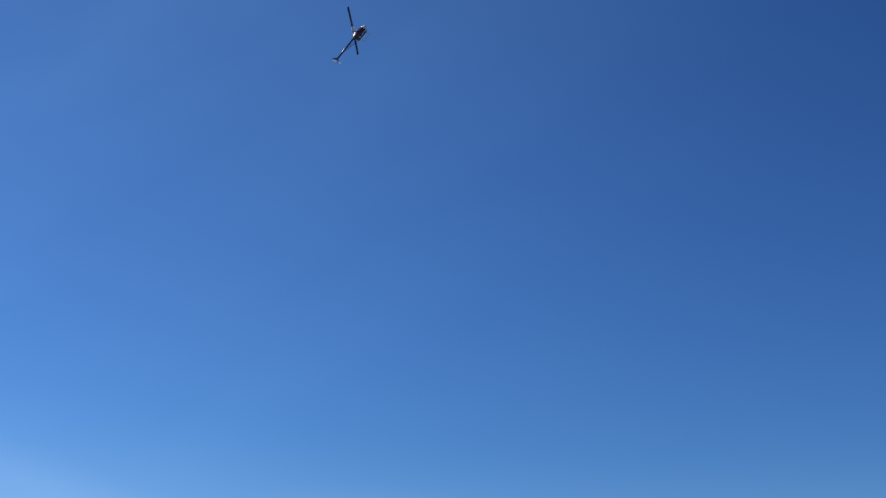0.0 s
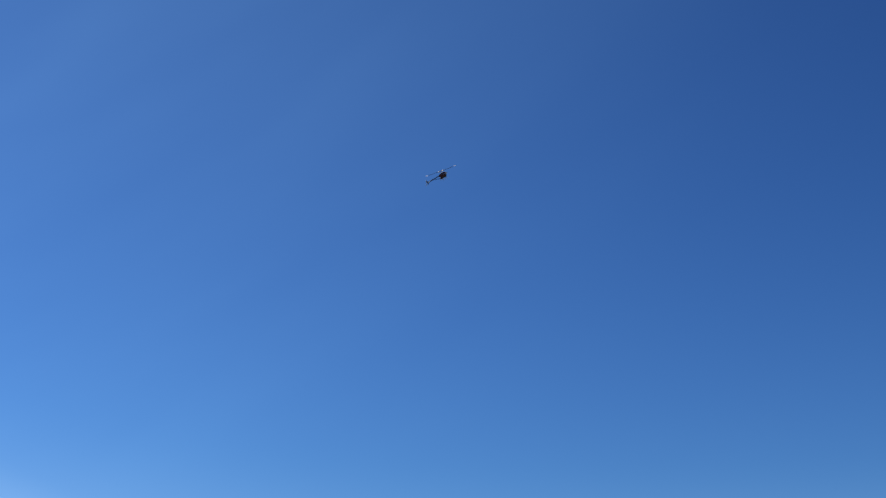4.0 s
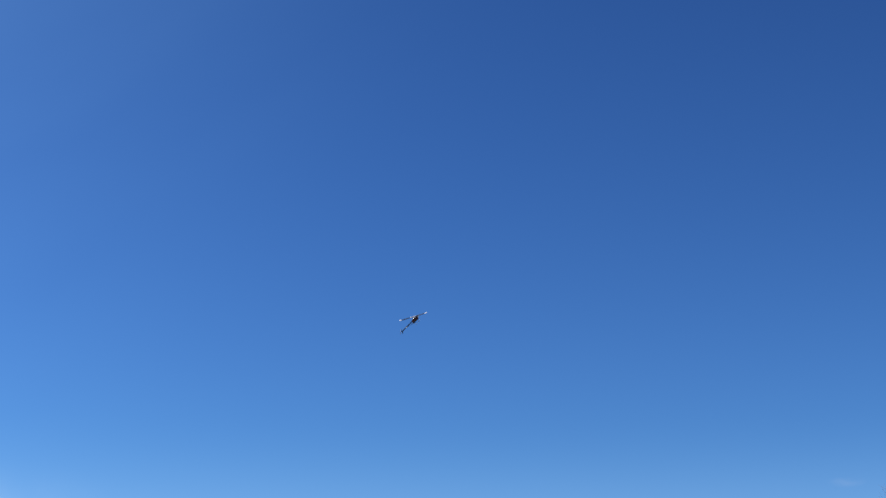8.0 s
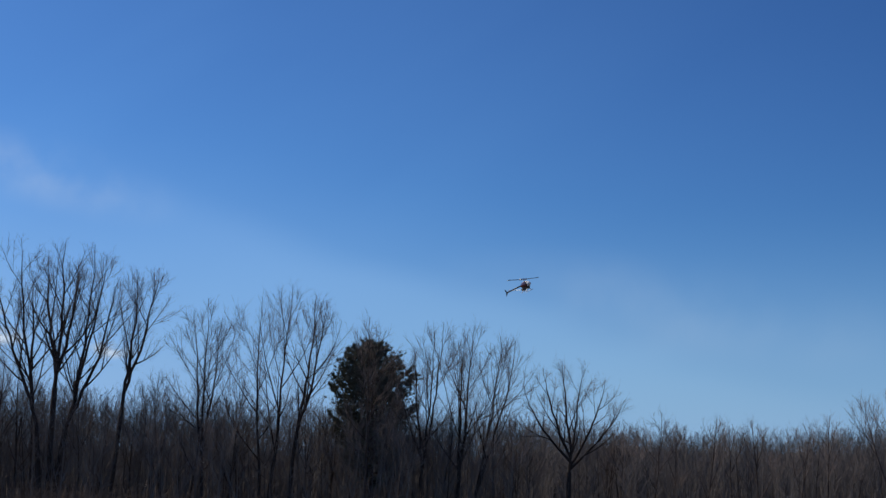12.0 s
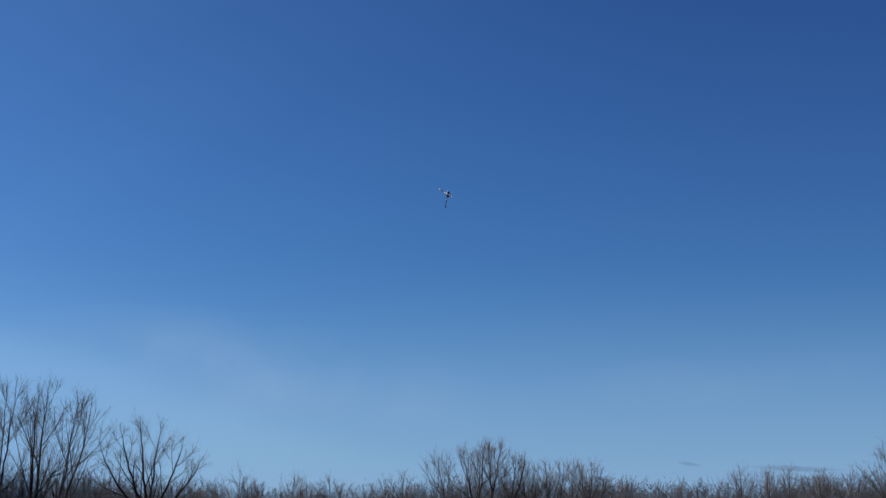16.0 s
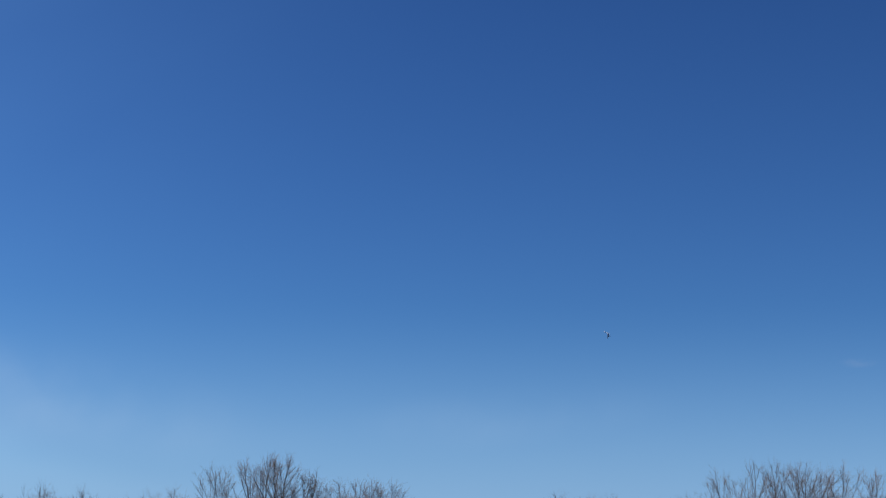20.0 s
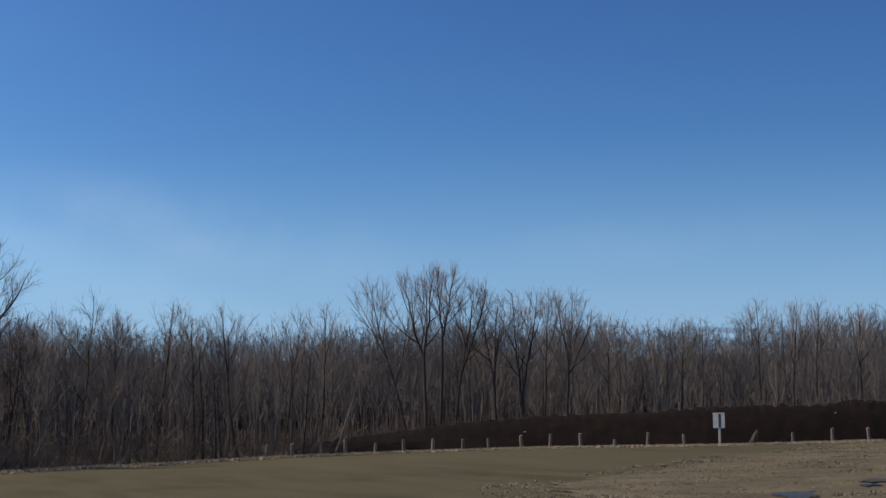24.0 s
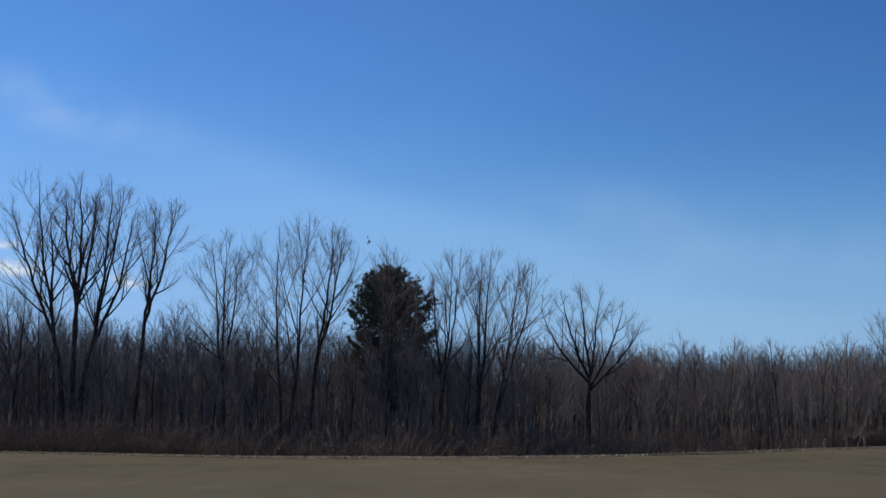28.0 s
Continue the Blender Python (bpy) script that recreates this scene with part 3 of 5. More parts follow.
def scatter(name, templates, places, mat, label):
    """Joins many turned and scaled copies of the templates into one mesh."""
    tv = [np.array([tuple(p) for p in t.v]) for t in templates]
    verts, faces, base = [], [], 0
    for which, x, y, z, turn, size in places:
        c, s = math.cos(turn) * size[0], math.sin(turn) * size[0]
        p = tv[which]
        verts.append(np.stack([p[:, 0] * c - p[:, 1] * s + x, p[:, 0] * s + p[:, 1] * c + y, p[:, 2] * size[1] + z], 1))
        faces.extend(tuple(i + base for i in f) for f in templates[which].f)
        base += len(p)
    m = bpy.data.meshes.new(name)
    m.from_pydata(np.concatenate(verts).tolist(), [], faces)
    m.materials.append(mat)
    return tagged(new(name, m), label, "woods", kind="stuff")


def skyline(az):
    """How high the tops of the woods stand, in degrees above the horizon as seen from the field."""
    return float(np.interp(az, (-22, -8, -3, 3, 8, 13, 16, 21, 27, 32, 44), (3.7, 3.55, 3.3, 3.0, 2.62, 2.45, 2.75, 2.55, 2.6, 2.9, 3.1)))


def bank_top(az):
    """Height of the earth bank's crest."""
    return float(np.interp(az, (12.6, 14, 17, 19.5, 23, 27, 40), (0.3, 0.9, 1.5, 1.85, 2.1, 2.35, 2.7)))


def woods():
    rng = random.Random(11)
    saplings = [sapling(rng, 8.0, rng.uniform(3.2, 5.4)) for i in range(9)]
    shrubs = [shrub(rng, 2.6) for i in range(6)]
    far, low = [], []
    for i in range(1130):
        az = rng.uniform(-21, 44) if i < 1080 else rng.uniform(-21, 4)
        depth = 1.5 + 46 * rng.random() ** 1.25
        if az < 4 and rng.random() < 0.1:
            continue                                # a thinner belt of trees with sky behind it
        d = edge(az) + depth * (0.75 if az < 3.5 else 1.0) + (14 if az > 12.5 else 0)
        p = stand(az, d)
        tall = 1.5 + d * math.tan(radians(skyline(az)))
        s = tall / 8.0 * rng.choice((rng.uniform(0.6, 0.9), rng.uniform(0.85, 1.03), rng.uniform(0.9, 1.06)))
        far.append((rng.randrange(9), p.x, p.y, p.z, rng.uniform(0, 6.28), (s * rng.uniform(0.85, 1.2), s)))
    for i in range(1250):
        az = rng.uniform(-21, 42)
        back = rng.random() ** 1.6 * 14
        d = front(az) + 0.8 + back + (11 if az > 13.5 else 0)
        p = stand(az, d)
        s = rng.choice((rng.uniform(0.2, 0.6), rng.uniform(0.5, 1.1 if az < 8 else 1.3))) * (1 + 0.7 * noise.noise(Vector((az * 2.1, 9, 0))))
        low.append((rng.randrange(6), p.x, p.y, p.z, rng.uniform(0, 6.28), (s * 1.1, s)))
    # a taller thicket of brush that hides the feet of the trees
    for i in range(900):
        az = rng.uniform(-21, 42)
        thick = noise.noise(Vector((az * 1.3, 2, 0)))
        if thick < rng.uniform(-0.6, 0.3):
            continue
        p = stand(az, front(az) + 2.5 + 12 * rng.random() + (11 if az > 13.5 else 0))
        s = (1 + 0.6 * thick) * rng.choice((rng.uniform(0.4, 0.8), rng.uniform(0.8, 1.3), rng.uniform(1.2, 1.9)))
        low.append((rng.randrange(6), p.x, p.y, p.z, rng.uniform(0, 6.28), (s * 0.9, s)))
    for i in range(170):
        az = rng.uniform(-17, -8)
        p = stand(az, front(az) + 1.5 + 5 * rng.random())
        s = rng.uniform(0.6, 1.45)
        low.append((rng.randrange(6), p.x, p.y, p.z, rng.uniform(0, 6.28), (s * 1.2, s)))
    # dry stalks along the crest of the earth bank
    for i in range(190):
        az = rng.uniform(13.5, 38)
        p = stand(az, edge(az) + 3.0 + rng.uniform(3.6, 7.0))
        s = rng.uniform(0.12, 0.34)
        low.append((rng.randrange(6), p.x, p.y, p.z + bank_top(az) * 0.88, rng.uniform(0, 6.28), (s * 1.5, s)))
    simple = [sapling(rng, 8.0, rng.uniform(3.6, 5.4), 5) for i in range(6)]
    deep = []
    for i in range(1300):
        az = rng.uniform(-23, 46)
        p = stand(az, edge(az) + rng.uniform(24, 70) + (12 if az > 12.5 else 0))
        s = (1.5 + math.hypot(p.x, p.y) * math.tan(radians(skyline(az)))) / 8.0 * rng.uniform(0.82, 1.04)
        if az < 3.5:
            s *= 0.84
        deep.append((rng.randrange(6), p.x, p.y, p.z, rng.uniform(0, 6.28), (s * 1.25, s)))
    scatter("deep_woods", simple, deep, woods_mat, "deeper rows of leafless woods behind the edge trees")
    scatter("woods", saplings, far, woods_mat, "dense leafless young woods behind the field")
    scatter("undergrowth", shrubs, low, brush_mat, "tangled leafless brush along the edge of the woods")
    # slender stems of the first rows
    poles, stems = [], []
    for i in range(8):
        t = Tubes()
        pts = bend(rng, Vector((0, 0, -0.1)), Vector((rng.uniform(-0.07, 0.07), rng.uniform(-0.07, 0.07), 1)), 7.5, 6, 0.05, 0.035)
        t.add(pts, [0.055, 0.05, 0.044, 0.036, 0.028, 0.02, 0.01], 5)
        for k in range(7):
            q, e = along(pts, rng.uniform(0.3, 0.95))
            t.add(bend(rng, q, side_way(rng, e, rng.uniform(0.5, 0.8)), rng.uniform(0.6, 1.8), 3, 0.3, 0.06), [0.024, 0.019, 0.014, 0.007], 3)
        poles.append(t)
    for i in range(330):
        az = rng.uniform(-21, 42) if i < 230 else rng.uniform(-20, 8)
        d = edge(az) + 1.2 + 13 * rng.random() ** 1.4 + (12 if az > 13.2 else 0)
        p = stand(az, d)
        tall = (0.6 + d * math.tan(radians(skyline(az)))) / 7.5 * rng.uniform(0.55, 1.05)
        stems.append((rng.randrange(8), p.x, p.y, p.z, rng.uniform(0, 6.28), (rng.uniform(0.6, 1.15), tall)))
    scatter("woods_stems", poles, stems, island_material("stem_bark", [(0.045, 0.034, 0.029), (0.075, 0.058, 0.05), (0.2, 0.17, 0.148)], 0.95, 3.0), "slender dark and pale stems at the front of the woods")
    # the closed mass of the deeper woods, ragged along its top
    v, f = [], []
    n, rows = 1100, 7
    for i in range(n):
        az = -28 + 78 * i / (n - 1)
        crest = float(np.interp(az, (-8, 2, 6), (0.56, 0.6, 0.8))) + 0.05 * noise.noise(Vector((az * 1.1, 3, 0))) + 0.04 * noise.noise(Vector((az * 4.5, 7, 5))) + rng.uniform(-0.03, 0.03)
        for j in range(rows):
            d = edge(az) + 70 + 4.5 * j + rng.uniform(-1, 1)
            h = (1.6 + d * math.tan(radians(skyline(az)))) * crest * float(np.interp(j, (0, 1, 2, 4, 6), (0.0, 0.5, 0.86, 1.0, 0.0)))
            p = polar(az, d)
            v.append((p.x, p.y, h + rng.uniform(-0.3, 0.3) if 0 < j < 6 else -0.3))
    for i in range(n - 1):
        for j in range(rows - 1):
            a = i * rows + j
            f.append((a, a + rows, a + rows + 1, a + 1))
    m = bpy.data.meshes.new("far_woods")
    m.from_pydata(v, [], f)
    m.materials.append(material("far_woods", (0.08, 0.064, 0.06), (0.04, 0.032, 0.03), 1.0, 0.5, bump=1.0, fine=5, stretch=(2, 2, 0.4)))
    tagged(new("far_woods", m), "far hazy mass of bare woods", "woods", kind="stuff")


woods()
grass_tufts()


# ---- single trees along the edge of the woods ----
def edge_trees():
    plain = "tall leafless tree at the edge of the field"
    # az, behind the edge, height, width of a stem's crown, tops of the stems, girth, first limb, seed, parting of the stems
    rows = (
        (-19.5, 5, 13.9, 5.6, ((0.2, 0, 1.0),), 0.126, 0.28, 1, 0.12),
        (-17.0, 4, 15.5, 6.2, ((-0.4, 0, 1.0), (0.8, 0, 0.93)), 0.126, 0.28, 2, 0.12),
        (-14.27, 4, 11.8, 4.2, ((-0.75, 0.35, 1.000), (0.56, -0.35, 0.979),), 0.111, 0.33, 3, 0.3),
        (-12.58, 2.6, 19.4, 4.2, ((-3.8, 0.35, 0.91), (-2.3, -0.5, 1.0), (-1.2, 0.8, 0.86)), 0.19, 0.36, 4, 0.34),
        (-12.4, 3.4, 19.6, 4.0, ((-0.7, 0.6, 0.945), (0.35, -0.2, 1.0), (1.3, 0.5, 0.93)), 0.21, 0.34, 41, 0.46),
        (-12.3, 3, 19.4, 4.0, ((2.15, -0.6, 0.995), (3.0, 0.4, 0.965), (3.95, -0.3, 0.875)), 0.19, 0.36, 43, 0.32),
        (-10.49, 4, 17.8, 3.0, ((2.85, 0.35, 1.000), (1.6, -0.35, 0.976)), 0.14, 0.36, 5, 0.5),
        (-7.41, 3, 15.2, 4, ((-0.88, 0.35, 0.952), (0.00, -0.35, 1.000), (0.98, 0.35, 0.917),), 0.118, 0.38, 6, 0.25),
        (-5.47, 3, 15.2, 4.8, ((-0.24, 0, 1.000),), 0.111, 0.28, 7, 0.1),
        (-5.34, 3.3, 16.1, 5, ((1.50, 0, 1.000),), 0.126, 0.28, 42, 0.1),
        (-4.62, 3, 15.3, 3.4, ((1.7, 0.35, 1.000), (2.5, -0.35, 0.955),), 0.126, 0.33, 8, 0.42),
        (-1.95, 0.6, 13.6, 3.4, ((0.1, 0, 1.0), (0.55, 0, 0.95)), 0.075, 0.4, 9, 0.3),
        (-0.15, 2, 13.3, 3.8, ((-0.34, 0.35, 0.876), (0.77, -0.35, 0.957), (1.49, 0.35, 1.000),), 0.118, 0.28, 10, 0.25),
        (1.11, 3, 13.2, 4.2, ((0.34, 0.35, 0.973), (1.14, -0.35, 1.000),), 0.133, 0.28, 12, 0.2),
        (1.61, 4, 12.8, 3.8, ((1.78, 0.35, 1.000), (2.84, -0.35, 0.973),), 0.111, 0.33, 11, 0.2),
        (4.86, 1, 11.1, 2.1, ((-2.74, 0.35, 0.845), (-1.58, -0.35, 0.955), (-0.38, 0.35, 1.000), (0.87, -0.35, 0.960), (2.36, 0.35, 0.887), (3.66, -0.35, 0.769),), 0.170, 0.42, 13, 0.34),
        (6.6, 5, 6.7, 3.2, ((0.3, 0, 1.0), (-0.4, 0, 0.9)), 0.104, 0.45, 14, 0.12),
        (8.4, 8, 7.6, 3.6, ((0.2, 0, 1.0),), 0.104, 0.45, 32, 0.12),
        (10.3, 8, 7.6, 3.4, ((-0.2, 0, 1.0),), 0.096, 0.45, 33, 0.12),
        (13.3, 14, 8.5, 3.4, ((0.5, 0, 1.0),), 0.096, 0.45, 34, 0.12),
        (15.72, 13, 10.0, 4, ((-2.85, 0, 1.000),), 0.089, 0.35, 15, 0.05),
        (16.06, 14, 10.6, 3.8, ((-1.31, 0.35, 0.980), (0.40, -0.35, 1.000),), 0.095, 0.45, 16, 0.5),
        (16.38, 15, 10.8, 4, ((-0.08, 0.35, 1.000), (1.12, -0.35, 0.999),), 0.089, 0.5, 17, 0.6),
        (16.70, 14, 9.8, 4, ((1.42, 0.35, 0.988), (2.23, -0.35, 1.000),), 0.084, 0.4, 18, 0.45),
        (17.83, 14, 9.0, 4, ((0.29, 0.35, 1.000), (-0.88, -0.35, 0.984),), 0.084, 0.4, 19, 0.4),
        (18.46, 13, 9.1, 3.8, ((-0.44, 0.35, 1.000), (1.17, -0.35, 0.998),), 0.089, 0.4, 20, 0.3),
        (19.08, 15, 9.5, 3.5, ((0.36, 0, 1.000),), 0.079, 0.45, 21, 0.1),
        (19.64, 14, 9.1, 3.5, ((-0.56, 0.35, 0.991), (0.36, -0.35, 1.000), (1.71, 0.35, 0.883),), 0.089, 0.45, 22, 0.4),
        (20.68, 18, 7.9, 3.1, ((0.46, 0, 1.000),), 0.074, 0.45, 23, 0.1),
        (22.6, 17, 7.3, 3.4, ((0.2, 0, 1.0),), 0.096, 0.4, 35, 0.12),
        (24.9, 23, 9.1, 4, ((-0.4, 0, 1.0),), 0.100, 0.5, 24, 0.12),
        (25.5, 21, 8.8, 2.8, ((0.6, 0, 1.0),), 0.104, 0.5, 36, 0.12),
        (26.2, 24, 8.9, 4, ((0.4, 0, 1.0),), 0.100, 0.45, 25, 0.12),
        (27.3, 21, 8.6, 4.2, ((0.0, 0, 1.0),), 0.118, 0.4, 37, 0.12),
        (30.3, 15, 11.2, 4.9, ((0.5, 0, 1.0), (-2.3, 0, 0.94)), 0.120, 0.32, 26, 0.12),
        (31.6, 15, 11.2, 3.4, ((-1.5, 0, 1.0), (0.4, 0, 0.97)), 0.113, 0.36, 27, 0.12),
        (32.1, 16, 11.4, 4.7, ((0.0, 0, 1.0),), 0.113, 0.4, 28, 0.12),
        (32.8, 15, 11.2, 3.4, ((0.8, 0, 1.0), (-0.8, 0, 0.95)), 0.113, 0.4, 29, 0.12),
        (33.7, 16, 10.8, 4.7, ((0.9, 0, 1.0),), 0.113, 0.38, 30, 0.12),
        (35.2, 22, 9.8, 5.2, ((0.0, 0, 1.0),), 0.100, 0.4, 31, 0.12),
    )
    for az, back, h, w, stems, girth, fork, seed, split in rows:
        bare_tree(seed, az, edge(az) + back, h * (1.06 if az > 12 else 1.0), w, stems, plain, bark=bark_grey if az > 6 else None, twigs=twig_grey if az > 6 else None, girth=girth, fork=fork, split=split)
    for az, back, h, seed in ((-2.35, 1.5, 8.4, 51), (-1.15, 1.0, 9.2, 52), (-0.6, 0.8, 7.4, 53), (-6.9, 0.5, 7.8, 54), (-9.0, 1.0, 8.6, 55), (2.9, 0.6, 7.2, 56), (7.0, 1.5, 7.0, 57)):
        bare_tree(seed, az, edge(az) + back, h, 2.8, ((0.4, 0, 1.0), (-0.5, 0.3, 0.86)), "slim pale-barked leafless tree at the edge of the field", bark=bark_pale, twigs=twig_grey, girth=0.05, fork=0.3, split=0.2)
    # smaller trees of the second row, that break the line of the woods
    rng = random.Random(77)
    for az in (-15.4, -13.5, -13.0, -11.3, -9.8, -9.2, -8.6, -7.9, -6.7, -6.2, -4.0, -3.3, -2.9, -0.9, 0.5, 2.4, 3.3, 6.0, 7.6, 9.4, 11.4, 12.4):
        h = (1.6 + edge(az) * math.tan(radians(skyline(az)))) * rng.uniform(1.06, 1.3)
        bare_tree(rng.randrange(9999), az, edge(az) + rng.uniform(4, 9), h, rng.uniform(3.0, 4.6), ((rng.uniform(-1.2, 1.2), 0, 1.0),), "smaller leafless tree within the edge of the woods", girth=rng.uniform(0.06, 0.1), fork=0.25, split=0.05)
    bare_tree(40, 40.2, 82, 14.0, 5.0, ((-4.4, 0.4, 0.66), (-3.3, -0.5, 0.9), (-0.8, 0.6, 1.0), (2.0, 0, 0.98), (3.6, 0.4, 0.8)), "large spreading leafless tree beside the field", girth=0.3, fork=0.3, split=0.25)


edge_trees()


# ---- pine ----
def pine(seed, az, dist, height, width):
    """A trunk with whorls of boughs; each bough carries pads of needle tufts that turn up at the rim."""
    rng = random.Random(seed)
    tree = new("pine_tree")
    tree.matrix_world = Matrix.Translation(stand(az, dist))
    tagged(tree, "dense dark green pine among the leafless trees", "tree")
    trunk = Tubes()
    pts = bend(rng, Vector((0, 0, -0.1)), Vector((0, 0, 1)), height, 10, 0.1, 0.02)
    trunk.add(pts, [0.24 * (1 - i / 10.4) + 0.01 for i in range(11)], 7)
    mesh_part("trunk", trunk.mesh("trunk", bark_dark), tree)
    outline = ((0.22, 0.36), (0.3, 0.5), (0.38, 0.7), (0.48, 0.94), (0.58, 1.05), (0.68, 1.0), (0.78, 0.84), (0.87, 0.6), (0.94, 0.38), (1.0, 0.16))
    whorls = 29
    for i in range(whorls):
        f0 = 0.25 + 0.74 * i / (whorls - 1)
        turn = rng.uniform(0, 6.28)
        for k in range(4 if f0 < 0.44 else 6 if f0 < 0.85 else 4):
            f = min(0.99, max(0.22, f0 + rng.uniform(-0.018, 0.018)))
            p, d = along(pts, f)
            shape = float(np.interp(f, [o[0] for o in outline], [o[1] for o in outline]))
            ln = max(0.3, width * 0.5 * shape * rng.choice((rng.uniform(0.55, 0.85), rng.uniform(0.85, 1.08), rng.uniform(0.95, 1.18))))
            a = turn + k * 6.28 / 6 + rng.uniform(-0.4, 0.4)
            wood = Tubes()
            bp = bend(rng, p, Vector((math.cos(a), math.sin(a), -0.12 + 0.75 * f * f)), ln, 5, 0.42, 0.08)
            wood.add(bp, [0.05, 0.042, 0.034, 0.026, 0.018, 0.008], 4)
            nv, nf = [], []
            for j in range(int(10 + 15 * ln)):
                q, e = along(bp, 0.32 + 0.68 * rng.random() ** 0.65)
                side = Vector((-math.sin(a), math.cos(a), 0)) * rng.gauss(0, 0.16 + 0.13 * ln)
                c = q + side + Vector((0, 0, rng.uniform(-0.1, 0.2)))
                way = (e * 0.7 + side * 0.7 + Vector((rng.uniform(-1, 1) * 0.4, rng.uniform(-1, 1) * 0.4, rng.uniform(0.1, 0.9)))).normalized()
                if rng.random() < 0.4:
                    wood.add([q, c], [0.012, 0.006], 3)
                for h in range(13):
                    w = (way + Vector((rng.uniform(-1, 1), rng.uniform(-1, 1), rng.uniform(-1, 1))) * 0.8).normalized() * rng.uniform(0.16, 0.34)
                    sd = w.orthogonal().normalized() * 0.027
                    b = len(nv)
                    nv.extend([tuple(c - sd), tuple(c + sd), tuple(c + w)])
                    nf.append((b, b + 1, b + 2))
            m = bpy.data.meshes.new("needles")
            m.from_pydata(nv, [], nf)
            m.materials.append(needle_mat)
            bough = mesh_part("bough", wood.mesh("bough", bark_dark), tree)
            tagged(mesh_part("needle_spray", m, bough), kind="stuff")
    return tree


pine(5, -1.8, edge(-1.8) + 5.5, 11.9, 6.5)


# ---- earth bank, posts and sign ----
def bank():
    v, f = [], []
    n, rows = 420, 17
    for i in range(n):
        az = 12.6 + 27 * i / (n - 1)
        top = bank_top(az)
        for j in range(rows):
            d = edge(az) + 3.0 + 0.575 * j
            h = top * float(np.interp(j, (0, 2, 4, 6, 8, 12, 14, 16), (0, 0.38, 0.7, 0.92, 1.0, 0.9, 0.5, 0)))
            p = polar(az, d)
            bump = 0.12 * noise.noise(Vector((p.x * 0.35, p.y * 0.35, j * 0.2))) + 0.1 * noise.noise(Vector((p.x * 1.9, p.y * 1.9, j * 1.3))) + (0.16 * noise.noise(Vector((p.x * 3.1, p.y * 3.1, 4))) if 5 < j < 11 else 0.0)
            v.append((p.x, p.y, ground_z(p.x, p.y) - 0.05 + h + bump * (1 if 0 < j < 16 else 0)))
    for i in range(n - 1):
        for j in range(rows - 1):
            a = i * rows + j
            f.append((a, a + rows, a + rows + 1, a + 1))
    m = bpy.data.meshes.new("earth_bank")
    m.from_pydata(v, [], f)
    m.polygons.foreach_set("use_smooth", [True] * len(f))
    m.materials.append(material("dark_earth", (0.015, 0.0095, 0.0072), (0.0065, 0.0044, 0.0034), 1.0, 0.9, bump=0.8, fine=6))
    tagged(new("earth_bank", m), "long low bank of dark bare earth and rotted mulch", "bank", kind="structure")


bank()

wood_post = material("weathered_wood", (0.27, 0.22, 0.175), (0.085, 0.066, 0.052), 0.9, 2.0, bump=0.4, stretch=(3, 3, 0.5), per_object=0.3)


def post_mesh(rng):
    bm = bmesh.new()
    bmesh.ops.create_cone(bm, cap_ends=True, segments=10, radius1=0.095, radius2=0.085, depth=1.0)
    for q in bm.verts:
        q.co.z += 0.4
        if q.co.z > 0.5:
            q.co.z += 0.03 * q.co.x / 0.09 + rng.uniform(-0.01, 0.01)
        q.co.x *= rng.uniform(0.93, 1.07)
    m = bpy.data.meshes.new("fence_post")
    bm.to_mesh(m)
    bm.free()
    m.materials.append(wood_post)
    return m


def posts():
    rng = random.Random(4)
    meshes = [post_mesh(rng) for i in range(4)]
    for az in (12.1, 12.71, 13.4, 13.98, 14.7, 15.4, 16.1, 16.85, 17.5, 18.3, 19.0, 19.77, 20.6, 21.4, 22.3, 24.95, 25.9, 26.8, 27.7, 28.6):
        ob = new("fence_post", meshes[rng.randrange(4)])
        p = stand(az, edge(az) - 0.6 + rng.uniform(-0.3, 0.3))
        size = 0.5 if abs(az - 20.6) < 0.1 else rng.uniform(0.66, 0.92)
        ob.matrix_world = Matrix.Translation(p) @ Euler((radians(rng.uniform(-4, 4)), radians(rng.uniform(-5, 5)), rng.uniform(0, 6))).to_matrix().to_4x4() @ Matrix.Diagonal((1, 1, size, 1))
        tagged(ob, "short weathered round wooden post at the field's edge", "post", "posts along the field")


posts()


